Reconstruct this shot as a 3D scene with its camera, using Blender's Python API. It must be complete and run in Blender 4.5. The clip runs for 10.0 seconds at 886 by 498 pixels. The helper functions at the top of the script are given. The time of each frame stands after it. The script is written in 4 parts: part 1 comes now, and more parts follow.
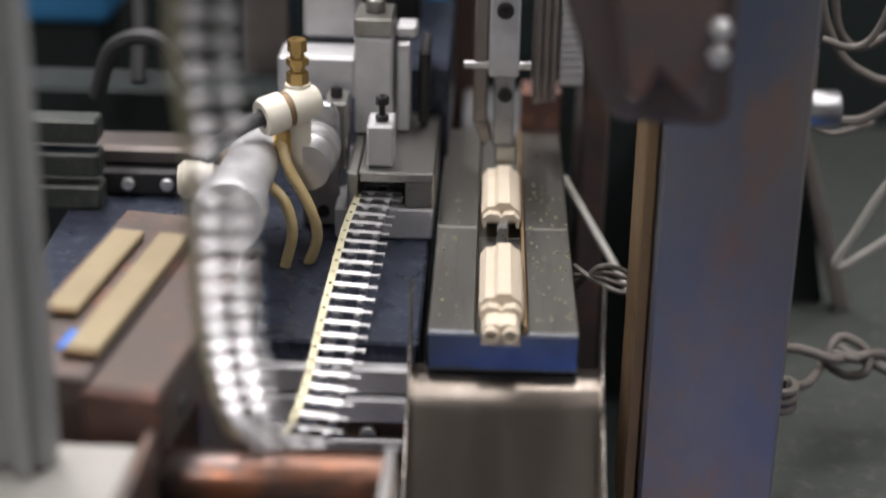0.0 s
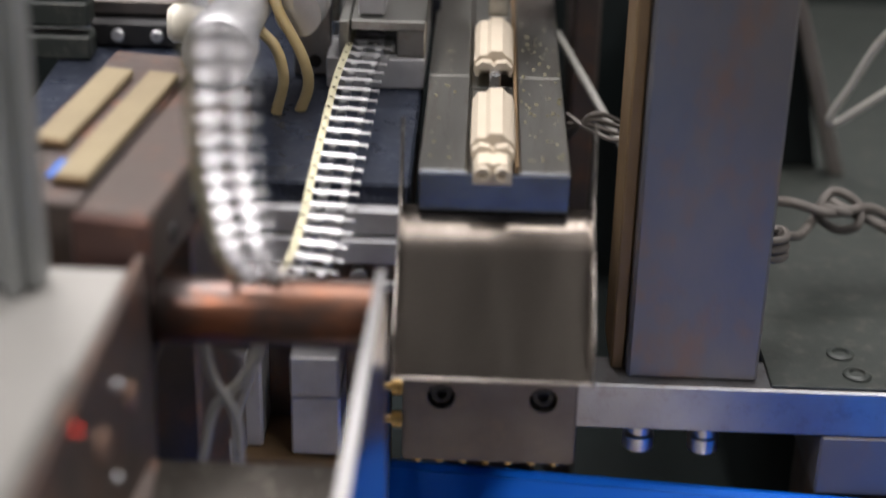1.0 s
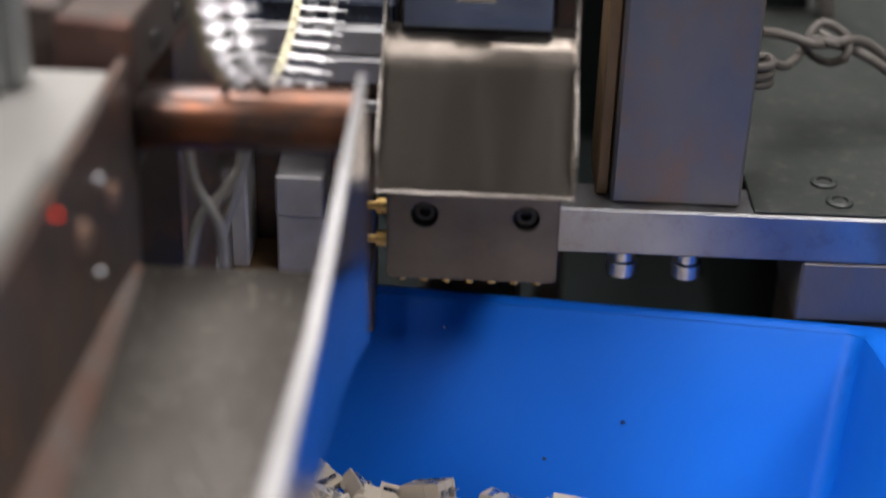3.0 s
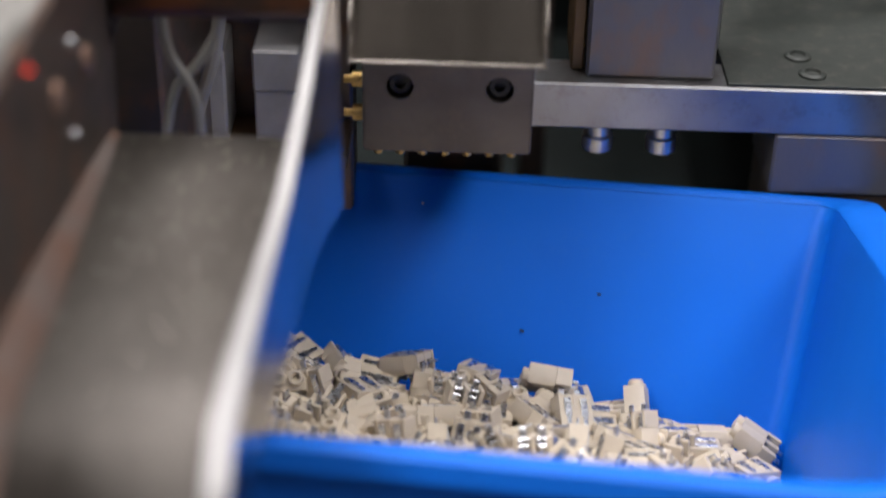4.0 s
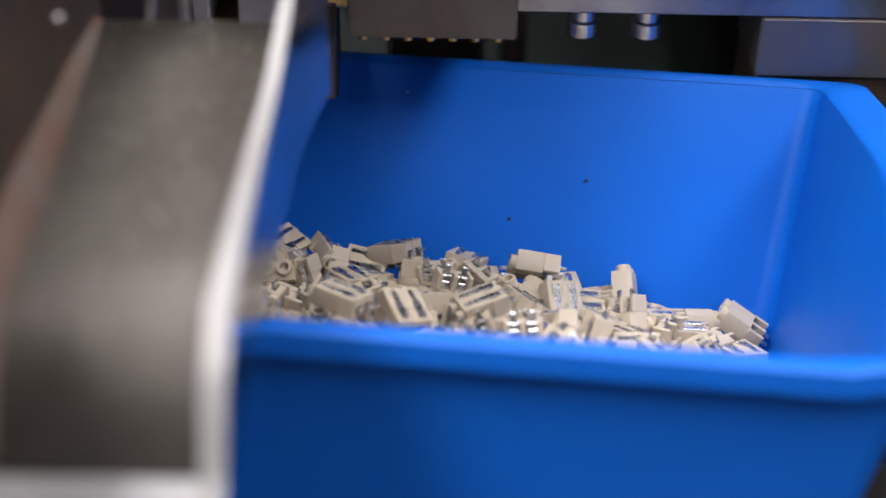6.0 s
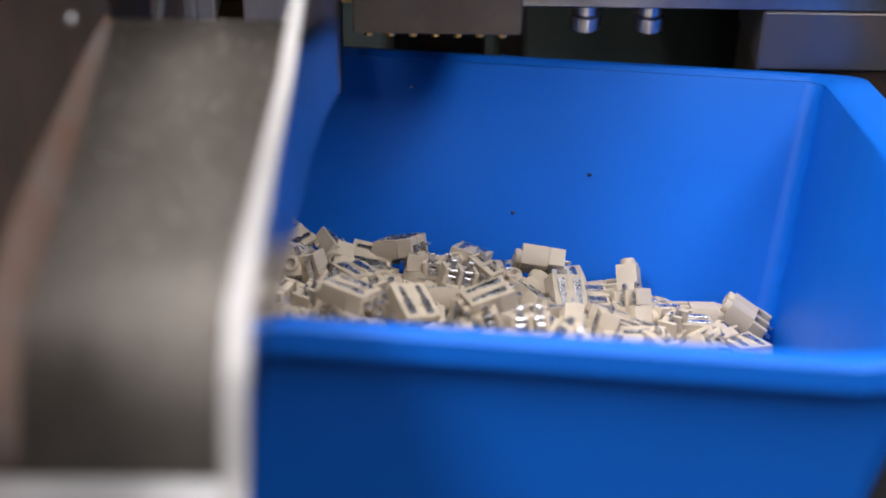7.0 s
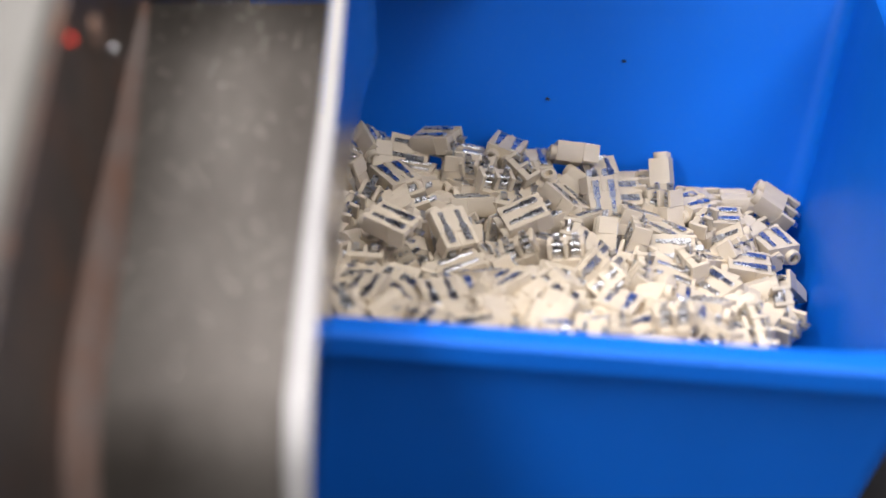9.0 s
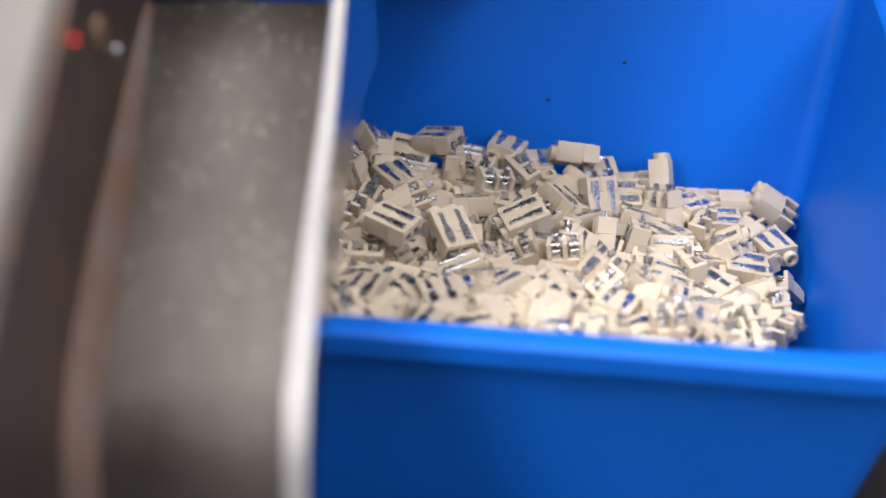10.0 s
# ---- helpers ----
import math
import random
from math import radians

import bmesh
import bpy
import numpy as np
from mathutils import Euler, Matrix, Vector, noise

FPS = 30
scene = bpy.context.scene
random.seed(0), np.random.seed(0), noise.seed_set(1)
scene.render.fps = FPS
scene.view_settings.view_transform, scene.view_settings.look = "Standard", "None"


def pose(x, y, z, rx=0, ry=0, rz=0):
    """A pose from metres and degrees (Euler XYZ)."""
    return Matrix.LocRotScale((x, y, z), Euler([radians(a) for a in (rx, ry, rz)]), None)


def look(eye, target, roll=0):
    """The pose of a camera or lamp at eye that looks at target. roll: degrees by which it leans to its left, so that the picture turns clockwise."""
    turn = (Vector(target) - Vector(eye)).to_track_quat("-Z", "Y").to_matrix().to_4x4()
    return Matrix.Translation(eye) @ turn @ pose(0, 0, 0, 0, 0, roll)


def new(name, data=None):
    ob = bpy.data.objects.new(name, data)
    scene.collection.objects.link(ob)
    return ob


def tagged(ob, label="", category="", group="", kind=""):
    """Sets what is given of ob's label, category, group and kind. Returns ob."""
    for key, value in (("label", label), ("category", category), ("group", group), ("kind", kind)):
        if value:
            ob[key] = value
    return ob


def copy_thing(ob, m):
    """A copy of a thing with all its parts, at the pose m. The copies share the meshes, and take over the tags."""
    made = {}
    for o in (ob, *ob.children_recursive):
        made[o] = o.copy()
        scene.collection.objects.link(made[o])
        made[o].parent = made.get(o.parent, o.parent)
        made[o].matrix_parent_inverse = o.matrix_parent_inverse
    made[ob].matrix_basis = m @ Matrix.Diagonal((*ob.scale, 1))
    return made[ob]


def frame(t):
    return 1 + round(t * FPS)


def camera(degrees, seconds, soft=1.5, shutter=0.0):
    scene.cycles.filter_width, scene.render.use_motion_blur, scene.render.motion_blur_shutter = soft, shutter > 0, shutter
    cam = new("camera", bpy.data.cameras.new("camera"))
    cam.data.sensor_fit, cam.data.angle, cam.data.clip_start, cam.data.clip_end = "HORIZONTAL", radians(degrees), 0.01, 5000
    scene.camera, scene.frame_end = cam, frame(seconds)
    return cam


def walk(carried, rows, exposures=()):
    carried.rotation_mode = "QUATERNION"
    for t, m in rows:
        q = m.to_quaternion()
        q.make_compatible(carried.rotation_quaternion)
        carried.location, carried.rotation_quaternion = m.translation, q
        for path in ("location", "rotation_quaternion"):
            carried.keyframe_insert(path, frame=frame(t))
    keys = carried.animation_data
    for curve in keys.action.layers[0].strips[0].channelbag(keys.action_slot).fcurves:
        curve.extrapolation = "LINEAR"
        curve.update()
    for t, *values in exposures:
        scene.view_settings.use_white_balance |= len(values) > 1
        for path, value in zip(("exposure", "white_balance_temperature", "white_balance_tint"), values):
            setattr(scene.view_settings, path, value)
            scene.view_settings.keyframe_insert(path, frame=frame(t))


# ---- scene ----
cam = camera(32.0, 10.0, soft=1.6, shutter=0.6)
PATH = [
    (0, (0.009, -0.244, 0.107), (-0.041, 1.626, -0.6), 1.1),
    (0.5, (0.01, -0.246, 0.1), (-0.047, 1.611, -0.642), 0.8),
    (1, (0.01, -0.248, 0.095), (-0.03, 1.579, -0.716), 1.4),
    (1.5, (0.011, -0.25, 0.092), (-0.019, 1.564, -0.749), 1.7),
    (2, (0.012, -0.252, 0.09), (-0.023, 1.549, -0.779), 1.7),
    (2.5, (0.013, -0.253, 0.089), (-0.031, 1.529, -0.819), 1.9),
    (3.8, (0.017, -0.26, 0.08), (-0.011, 1.464, -0.934), 1.4),
    (4, (0.018, -0.262, 0.08), (-0.013, 1.448, -0.956), 1.3),
    (4.5, (0.018, -0.267, 0.079), (-0.012, 1.426, -0.985), 1.4),
    (5, (0.016, -0.267, 0.077), (0.01, 1.415, -1.006), 1.8),
    (5.5, (0.017, -0.263, 0.077), (0.011, 1.389, -1.05), 1.3),
    (7, (0.012, -0.263, 0.079), (0.035, 1.37, -1.076), 1.2),
    (7.5, (0.015, -0.256, 0.098), (0.027, 1.241, -1.228), 0.9),
    (8, (0.01, -0.237, 0.126), (0.044, 1.074, -1.383), 1.4),
    (8.5, (0.008, -0.23, 0.128), (0.019, 1.048, -1.41), 0.5),
    (9, (0.009, -0.229, 0.128), (0.004, 1.047, -1.413), -0.3),
    (9.5, (0.009, -0.229, 0.129), (0.004, 1.043, -1.415), -0.1),
    (10, (0.01, -0.23, 0.13), (-0.002, 1.042, -1.413), -0.2),
]
walk(cam, [(t, look(e, g, r)) for t, e, g, r in PATH])
cam.data.dof.use_dof, cam.data.dof.focus_distance, cam.data.dof.aperture_fstop = True, 0.295, 8.5

# ---- world and light ----
world = bpy.data.worlds.new("workshop_air")
world.use_nodes = True
world.node_tree.nodes["Background"].inputs[0].default_value = (0.55, 0.6, 0.68, 1)
world.node_tree.nodes["Background"].inputs[1].default_value = 0.17
scene.world = world
scene.view_settings.exposure = 0.0


def ceiling_lamp(x, y, z, w, d, watts, colour):
    """The light of one unseen ceiling panel."""
    data = bpy.data.lights.new("tube_light", "AREA")
    data.shape, data.size, data.size_y, data.energy, data.color = "RECTANGLE", w, d, watts, colour
    ob = new("tube_light", data)
    ob.matrix_world = look((x, y, z), (x, y, z - 1))
    return ob


# Rear pair inferred from highlights; the front pair is added fill light.
LAMPS = [(-0.38, 0.48, 1.25, 0.40, 1.0, 21.0), (0.20, 0.46, 1.25, 0.34, 1.0, 13.0), (-0.68, -0.62, 1.25, 0.40, 1.0, 14.0), (0.74, -0.50, 1.25, 0.40, 1.2, 12.0)]
for lx, ly, lz, lw, ld, watts in LAMPS:
    ceiling_lamp(lx, ly, lz - 0.03, lw, ld, watts, (1.0, 0.95, 0.95))


# ---- materials ----
def material(name, base, rough=0.5, metal=0.0, second=None, scale=40.0, amount=0.5, bump=0.0, fine=600.0,
             rough_var=0.12, stretch=(1, 1, 1), third=None, third_scale=150.0, third_amount=0.3, random_tint=0.0, coat=0.0):
    m = bpy.data.materials.new(name)
    m.use_nodes = True
    nt = m.node_tree
    n, l = nt.nodes, nt.links
    bs = n["Principled BSDF"]
    co = n.new("ShaderNodeTexCoord")
    mp = n.new("ShaderNodeMapping")
    mp.inputs["Scale"].default_value = stretch
    l.new(co.outputs["Object"], mp.inputs["Vector"])

    def tex(s, detail=5.0, rgh=0.6):
        t = n.new("ShaderNodeTexNoise")
        t.inputs["Scale"].default_value, t.inputs["Detail"].default_value, t.inputs["Roughness"].default_value = s, detail, rgh
        l.new(mp.outputs["Vector"], t.inputs["Vector"])
        return t.outputs["Fac"]

    def ramp(fac, a, b):
        r = n.new("ShaderNodeMapRange")
        r.inputs["From Min"].default_value, r.inputs["From Max"].default_value = a, b
        l.new(fac, r.inputs["Value"])
        return r.outputs["Result"]

    def mix(fac, c1, c2):
        x = n.new("ShaderNodeMix")
        x.data_type = "RGBA"
        l.new(fac, x.inputs["Factor"])
        for sock, c in ((x.inputs[6], c1), (x.inputs[7], c2)):
            if isinstance(c, tuple):
                sock.default_value = (*c, 1)
            else:
                l.new(c, sock)
        return x.outputs[2]

    def times(v, k):
        x = n.new("ShaderNodeMath")
        x.operation, x.inputs[1].default_value = "MULTIPLY", k
        l.new(v, x.inputs[0])
        return x.outputs[0]

    big, small = tex(scale), tex(fine, 3.0)
    second = second or tuple(c * 0.78 for c in base)
    col = mix(times(ramp(big, 0.35, 0.68), amount), base, second)
    if third:
        col = mix(times(ramp(tex(third_scale, 4.0, 0.7), 0.52, 0.66), third_amount), col, third)
    if random_tint:
        info = n.new("ShaderNodeObjectInfo")
        hs = n.new("ShaderNodeHueSaturation")
        v = n.new("ShaderNodeMapRange")
        v.inputs["To Min"].default_value, v.inputs["To Max"].default_value = 1 - random_tint, 1 + random_tint * 0.6
        l.new(info.outputs["Random"], v.inputs["Value"])
        l.new(v.outputs["Result"], hs.inputs["Value"])
        l.new(col, hs.inputs["Color"])
        col = hs.outputs["Color"]
    l.new(col, bs.inputs["Base Color"])
    rr = n.new("ShaderNodeMapRange")
    rr.inputs["To Min"].default_value, rr.inputs["To Max"].default_value = max(0.02, rough - rough_var), min(1, rough + rough_var)
    l.new(tex(scale * 2.3, 6.0), rr.inputs["Value"])
    l.new(rr.outputs["Result"], bs.inputs["Roughness"])
    bs.inputs["Metallic"].default_value = metal
    bs.inputs["Coat Weight"].default_value = coat
    if bump:
        b = n.new("ShaderNodeBump")
        b.inputs["Strength"].default_value, b.inputs["Distance"].default_value = bump, 0.0004
        l.new(small, b.inputs["Height"])
        l.new(b.outputs["Normal"], bs.inputs["Normal"])
    return m


STEEL = material("ground_steel", (0.37, 0.37, 0.35), 0.32, 1.0, (0.30, 0.29, 0.26), 60, 0.7, 0.12, 900, stretch=(1, 0.15, 1),
                 third=(0.16, 0.13, 0.09), third_scale=260, third_amount=0.35)
BARSTEEL = material("bar_steel", (0.40, 0.41, 0.43), 0.38, 1.0, (0.28, 0.27, 0.27), 50, 0.7, 0.15, 900, third=(0.2, 0.15, 0.1), third_scale=180, third_amount=0.3)
BLUED = material("mill_scale_steel", (0.112, 0.134, 0.190), 0.42, 0.5, (0.205, 0.186, 0.174), 26, 1.0, 0.18, 700, third=(0.25, 0.155, 0.10), third_scale=60, third_amount=0.6, stretch=(1, 1, 0.6))
# Same stainless as the chute flanges; the dark reflection is in its base colour.
SHEET = material("stainless_sheet", (0.18, 0.158, 0.138), 0.24, 1.0, (0.12, 0.104, 0.09), 90, 0.7, 0.06, 1200, rough_var=0.05, stretch=(1, 0.08, 0.08), third=(0.2, 0.18, 0.16), third_scale=400, third_amount=0.2)
# Lighter copy of the chute's stainless, for its bright flanges and edges.
FLANGE = material("stainless_flange", (0.42, 0.39, 0.36), 0.26, 1.0, (0.28, 0.26, 0.24), 60, 0.8, 0.08, 1200, third=(0.55, 0.53, 0.5), third_scale=900, third_amount=0.2)
TERMINAL = material("stamped_terminal", (0.54, 0.54, 0.55), 0.30, 1.0, (0.34, 0.34, 0.35), 300, 0.6)
TRAYSTEEL = material("dusty_sheet_steel", (0.090, 0.080, 0.071), 0.46, 0.5, (0.058, 0.050, 0.043), 70, 1.0, 0.08, 900, stretch=(1, 0.25, 1), third=(0.17, 0.16, 0.14), third_scale=900, third_amount=0.2)
# Ceiling highlight along the folded channel edge, put into a pale base colour.
EDGE = material("pale_edge_highlight", (0.39, 0.385, 0.385), 0.45, 0.35, (0.30, 0.29, 0.29), 60, 0.7, 0.1, 900)
DARKRUST = material("dark_rusty_plate", (0.115, 0.082, 0.074), 0.46, 0.4, (0.078, 0.075, 0.085), 60, 0.9, 0.2, 700, third=(0.17, 0.08, 0.05), third_scale=110, third_amount=0.6)
SIDEPLATE = material("brushed_side_plate", (0.60, 0.60, 0.61), 0.2, 1.0, (0.36, 0.35, 0.33), 50, 0.7, 0.1, 1000)
WELD = material("rusty_weld", (0.15, 0.120, 0.108), 0.6, 0.2, (0.15, 0.080, 0.055), 90, 1.0, 0.35, 900)
DARKSTEEL = material("oiled_steel", (0.10, 0.085, 0.08), 0.4, 0.7, (0.17, 0.12, 0.10), 60, 0.8, 0.2, 800, third=(0.26, 0.12, 0.07), third_scale=120, third_amount=0.5)
BROWN = material("rusty_brown_steel", (0.115, 0.060, 0.050), 0.5, 0.35, (0.11, 0.06, 0.055), 70, 0.9, 0.25, 900, third=(0.3, 0.13, 0.07), third_scale=160, third_amount=0.5)
GREYBAR = material("worn_grey_steel", (0.30, 0.27, 0.25), 0.4, 0.8, (0.20, 0.165, 0.15), 45, 0.8, 0.15, 800)
BEAM = material("oily_brown_beam", (0.088, 0.072, 0.064), 0.45, 0.6, (0.10, 0.075, 0.066), 45, 0.9, 0.15, 800, third=(0.2, 0.1, 0.07), third_scale=130, third_amount=0.5)
BLOCKSTEEL = material("dark_worn_block", (0.15, 0.135, 0.128), 0.42, 0.8, (0.10, 0.086, 0.08), 60, 0.8, 0.15, 800, third=(0.2, 0.15, 0.12), third_scale=160, third_amount=0.3)
BLACKPLATE = material("blackened_plate", (0.045, 0.055, 0.085), 0.3, 0.6, (0.03, 0.035, 0.05), 60, 0.8, 0.08, 900, third=(0.2, 0.22, 0.26), third_scale=420, third_amount=0.25)
ALU = material("milled_aluminium", (0.70, 0.70, 0.71), 0.34, 0.95, (0.55, 0.55, 0.56), 80, 0.7, 0.1, 1400)
WHITEALU = material("matt_anodised_aluminium", (0.62, 0.62, 0.635), 0.42, 0.6, (0.44, 0.44, 0.455), 90, 0.8, 0.12, 1200)
COPPER = material("copper_rod", (0.125, 0.064, 0.043), 0.34, 0.8, (0.066, 0.060, 0.060), 60, 1.0, 0.1, 900, stretch=(0.6, 1, 1), third=(0.34, 0.12, 0.05), third_scale=75, third_amount=0.6)
RIVETCU = material("worn_copper_disc", (0.50, 0.33, 0.25), 0.36, 0.7, (0.22, 0.14, 0.11), 200, 0.8, 0.1, 900)
BRASS = material("brass", (0.62, 0.43, 0.17), 0.3, 1.0, (0.42, 0.27, 0.1), 200, 0.7)
BLUEPLASTIC = material("blue_polypropylene", (0.002, 0.140, 0.70), 0.46, 0.0, (0.002, 0.126, 0.63), 30, 0.6, 0.05, 1500, rough_var=0.06,
                       third=(0.014, 0.145, 0.64), third_scale=800, third_amount=0.3)
BLUEPLASTIC.node_tree.nodes["Principled BSDF"].inputs["Specular IOR Level"].default_value = 0.22
IVORY = material("ivory_nylon", (0.61, 0.53, 0.42), 0.48, 0.0, (0.54, 0.465, 0.36), 220, 0.6, 0.06, 2500, random_tint=0.10)
TIN = material("tinned_contact", (0.60, 0.61, 0.64), 0.28, 1.0, (0.45, 0.47, 0.51), 300, 0.6)
DARK = material("black_oxide", (0.022, 0.022, 0.024), 0.42, 0.4, (0.04, 0.036, 0.034), 120, 0.6, 0.1, 900)
RUBBER = material("black_rubber", (0.02, 0.02, 0.022), 0.6)
WHITEPL = material("off_white_plastic", (0.72, 0.68, 0.58), 0.42, 0.0, (0.62, 0.57, 0.47), 120, 0.6)
HOSE = material("yellowed_hose", (0.66, 0.52, 0.27), 0.3, 0.0, (0.52, 0.39, 0.18), 150, 0.7, coat=0.3)
CABLE = material("grey_cable", (0.115, 0.10, 0.088), 0.6, 0.0, (0.07, 0.063, 0.056), 200, 0.7, 0.2, 1500)
CLEARHOSE = material("milky_hose", (0.36, 0.35, 0.32), 0.3, 0.0, (0.28, 0.27, 0.24), 150, 0.6, coat=0.2)
PAINTGREY = material("grey_painted_frame", (0.22, 0.225, 0.22), 0.45, 0.0, (0.17, 0.175, 0.17), 40, 0.6, 0.08, 900)
WHITEBAR = material("pale_anodised_bar", (0.32, 0.31, 0.29), 0.45, 0.3, (0.27, 0.26, 0.24), 40, 0.7, 0.08, 900)
GREENTABLE = material("dark_green_casting", (0.029, 0.034, 0.030), 0.5, 0.2, (0.024, 0.029, 0.026), 40, 0.9, 0.25, 700, third=(0.12, 0.11, 0.095), third_scale=260, third_amount=0.3)
# Base and specular lowered to carry the shade among the machine's enclosures.
DARKGREEN = material("shaded_machine_paint", (0.010, 0.0125, 0.0125), 0.68, 0.0, (0.014, 0.02, 0.02), 30, 0.8, 0.1, 500)
DARKGREEN.node_tree.nodes["Principled BSDF"].inputs["Specular IOR Level"].default_value = 0.15
OCHRE = material("ochre_strip", (0.22, 0.145, 0.075), 0.45, 0.3, (0.15, 0.095, 0.05), 60, 0.7, 0.1, 900)
PALESTRIP = material("straw_coloured_strip", (0.26, 0.21, 0.125), 0.48, 0.25, (0.19, 0.15, 0.09), 60, 0.8, 0.1, 900)
CARRIER = material("tinned_carrier_strip", (0.37, 0.35, 0.25), 0.4, 0.6, (0.31, 0.28, 0.17), 150, 0.6)
TAPE = material("blue_tape", (0.02, 0.14, 0.55), 0.45)
BLUECRATE = material("far_blue_plastic", (0.04, 0.20, 0.42), 0.5, 0.0, (0.03, 0.14, 0.3), 14, 0.7)
BROWNFAR = material("dark_brown_steel", (0.08, 0.05, 0.04), 0.5, 0.3)
# Unseen walls, pale to bounce fill; unseen ceiling, dark for the chute's reflection.
PLASTER = material("fill_bounce_wall", (0.46, 0.47, 0.48), 0.8, 0.0, (0.38, 0.39, 0.40), 4, 0.7, 0.1, 60)
CEILING = material("dark_reflected_ceiling", (0.10, 0.105, 0.11), 0.8, 0.0, (0.07, 0.074, 0.078), 3, 0.7, 0.1, 60)
# The rail front's blue reflection is put into this base colour.
NOSE = material("polished_rail_nose", (0.34, 0.38, 0.47), 0.24, 1.0, (0.17, 0.18, 0.22), 70, 0.7, 0.05, 900)
CONCRETE = material("workshop_floor", (0.085, 0.088, 0.085), 0.6, 0.0, (0.055, 0.058, 0.055), 5, 0.8, 0.2, 80)
LAMPGLOW = bpy.data.materials.new("lamp_diffuser")
LAMPGLOW.use_nodes = True
LAMPGLOW.node_tree.nodes["Principled BSDF"].inputs["Emission Color"].default_value = (1, 0.98, 0.95, 1)
LAMPGLOW.node_tree.nodes["Principled BSDF"].inputs["Emission Strength"].default_value = 3.0
LEDRED = bpy.data.materials.new("red_indicator")
LEDRED.use_nodes = True
LEDRED.node_tree.nodes["Principled BSDF"].inputs["Base Color"].default_value = (0.6, 0.02, 0.01, 1)
LEDRED.node_tree.nodes["Principled BSDF"].inputs["Emission Color"].default_value = (1, 0.04, 0.02, 1)
LEDRED.node_tree.nodes["Principled BSDF"].inputs["Emission Strength"].default_value = 2.5


# ---- mesh tools ----
def box(bm, x0, x1, y0, y1, z0, z1, bevel=0.0004, m=None, seg=1):
    r = bmesh.ops.create_cube(bm, size=1.0)
    vs = r["verts"]
    mat = Matrix.Translation(((x0 + x1) / 2, (y0 + y1) / 2, (z0 + z1) / 2)) @ Matrix.Diagonal((x1 - x0, y1 - y0, z1 - z0, 1))
    bmesh.ops.transform(bm, matrix=mat, verts=vs)
    if bevel:
        es = list({e for v in vs for e in v.link_edges})
        out = bmesh.ops.bevel(bm, geom=es, offset=bevel, segments=seg, profile=0.5, affect="EDGES")
        vs = list({v for f in out["faces"] for v in f.verts} | {v for v in vs if v.is_valid})
    if m is not None:
        bmesh.ops.transform(bm, matrix=m, verts=vs)
    return vs


def rod(bm, a, b, r, seg=20, r2=None, bevel=0.0):
    a, b = Vector(a), Vector(b)
    d = b - a
    out = bmesh.ops.create_cone(bm, cap_ends=True, segments=seg, radius1=r, radius2=r if r2 is None else r2, depth=d.length)
    vs = out["verts"]
    if bevel:
        es = [e for e in {e for v in vs for e in v.link_edges} if any(len(f.verts) > 4 for f in e.link_faces)]
        res = bmesh.ops.bevel(bm, geom=es, offset=bevel, segments=2, profile=0.5, affect="EDGES")
        vs = list({v for f in res["faces"] for v in f.verts} | {v for v in vs if v.is_valid})
    bmesh.ops.transform(bm, matrix=Matrix.Translation((a + b) / 2) @ d.to_track_quat("Z", "Y").to_matrix().to_4x4(), verts=vs)
    return vs


def lathe(bm, a, axis, prof, seg=24):
    """Turned part: prof holds (distance along axis, radius)."""
    q = Vector(axis).normalized().to_track_quat("Z", "Y")
    rings = []
    for h, r in prof:
        rings.append([bm.verts.new(Vector(a) + q @ Vector((r * math.cos(k * math.tau / seg), r * math.sin(k * math.tau / seg), h))) for k in range(seg)])
    for p, n in zip(rings, rings[1:]):
        for k in range(seg):
            bm.faces.new((p[k], p[(k + 1) % seg], n[(k + 1) % seg], n[k]))
    bm.faces.new(rings[0][::-1])
    bm.faces.new(rings[-1])


def prism(bm, outline, axis, lo, hi, bevel=0.0):
    """Extrudes an outline of 2D points along an axis; the 2D points fill the other two axes in order."""
    def p3(p, h):
        return {"x": (h, p[0], p[1]), "y": (p[0], h, p[1]), "z": (p[0], p[1], h)}[axis]
    a = [bm.verts.new(p3(p, lo)) for p in outline]
    b = [bm.verts.new(p3(p, hi)) for p in outline]
    k = len(outline)
    fs = [bm.faces.new(a), bm.faces.new(b[::-1])]
    fs += [bm.faces.new((a[i], b[i], b[(i + 1) % k], a[(i + 1) % k])) for i in range(k)]
    bmesh.ops.recalc_face_normals(bm, faces=fs)
    if bevel:
        bmesh.ops.bevel(bm, geom=list({e for f in fs for e in f.edges}), offset=bevel, segments=1, profile=0.5, affect="EDGES")


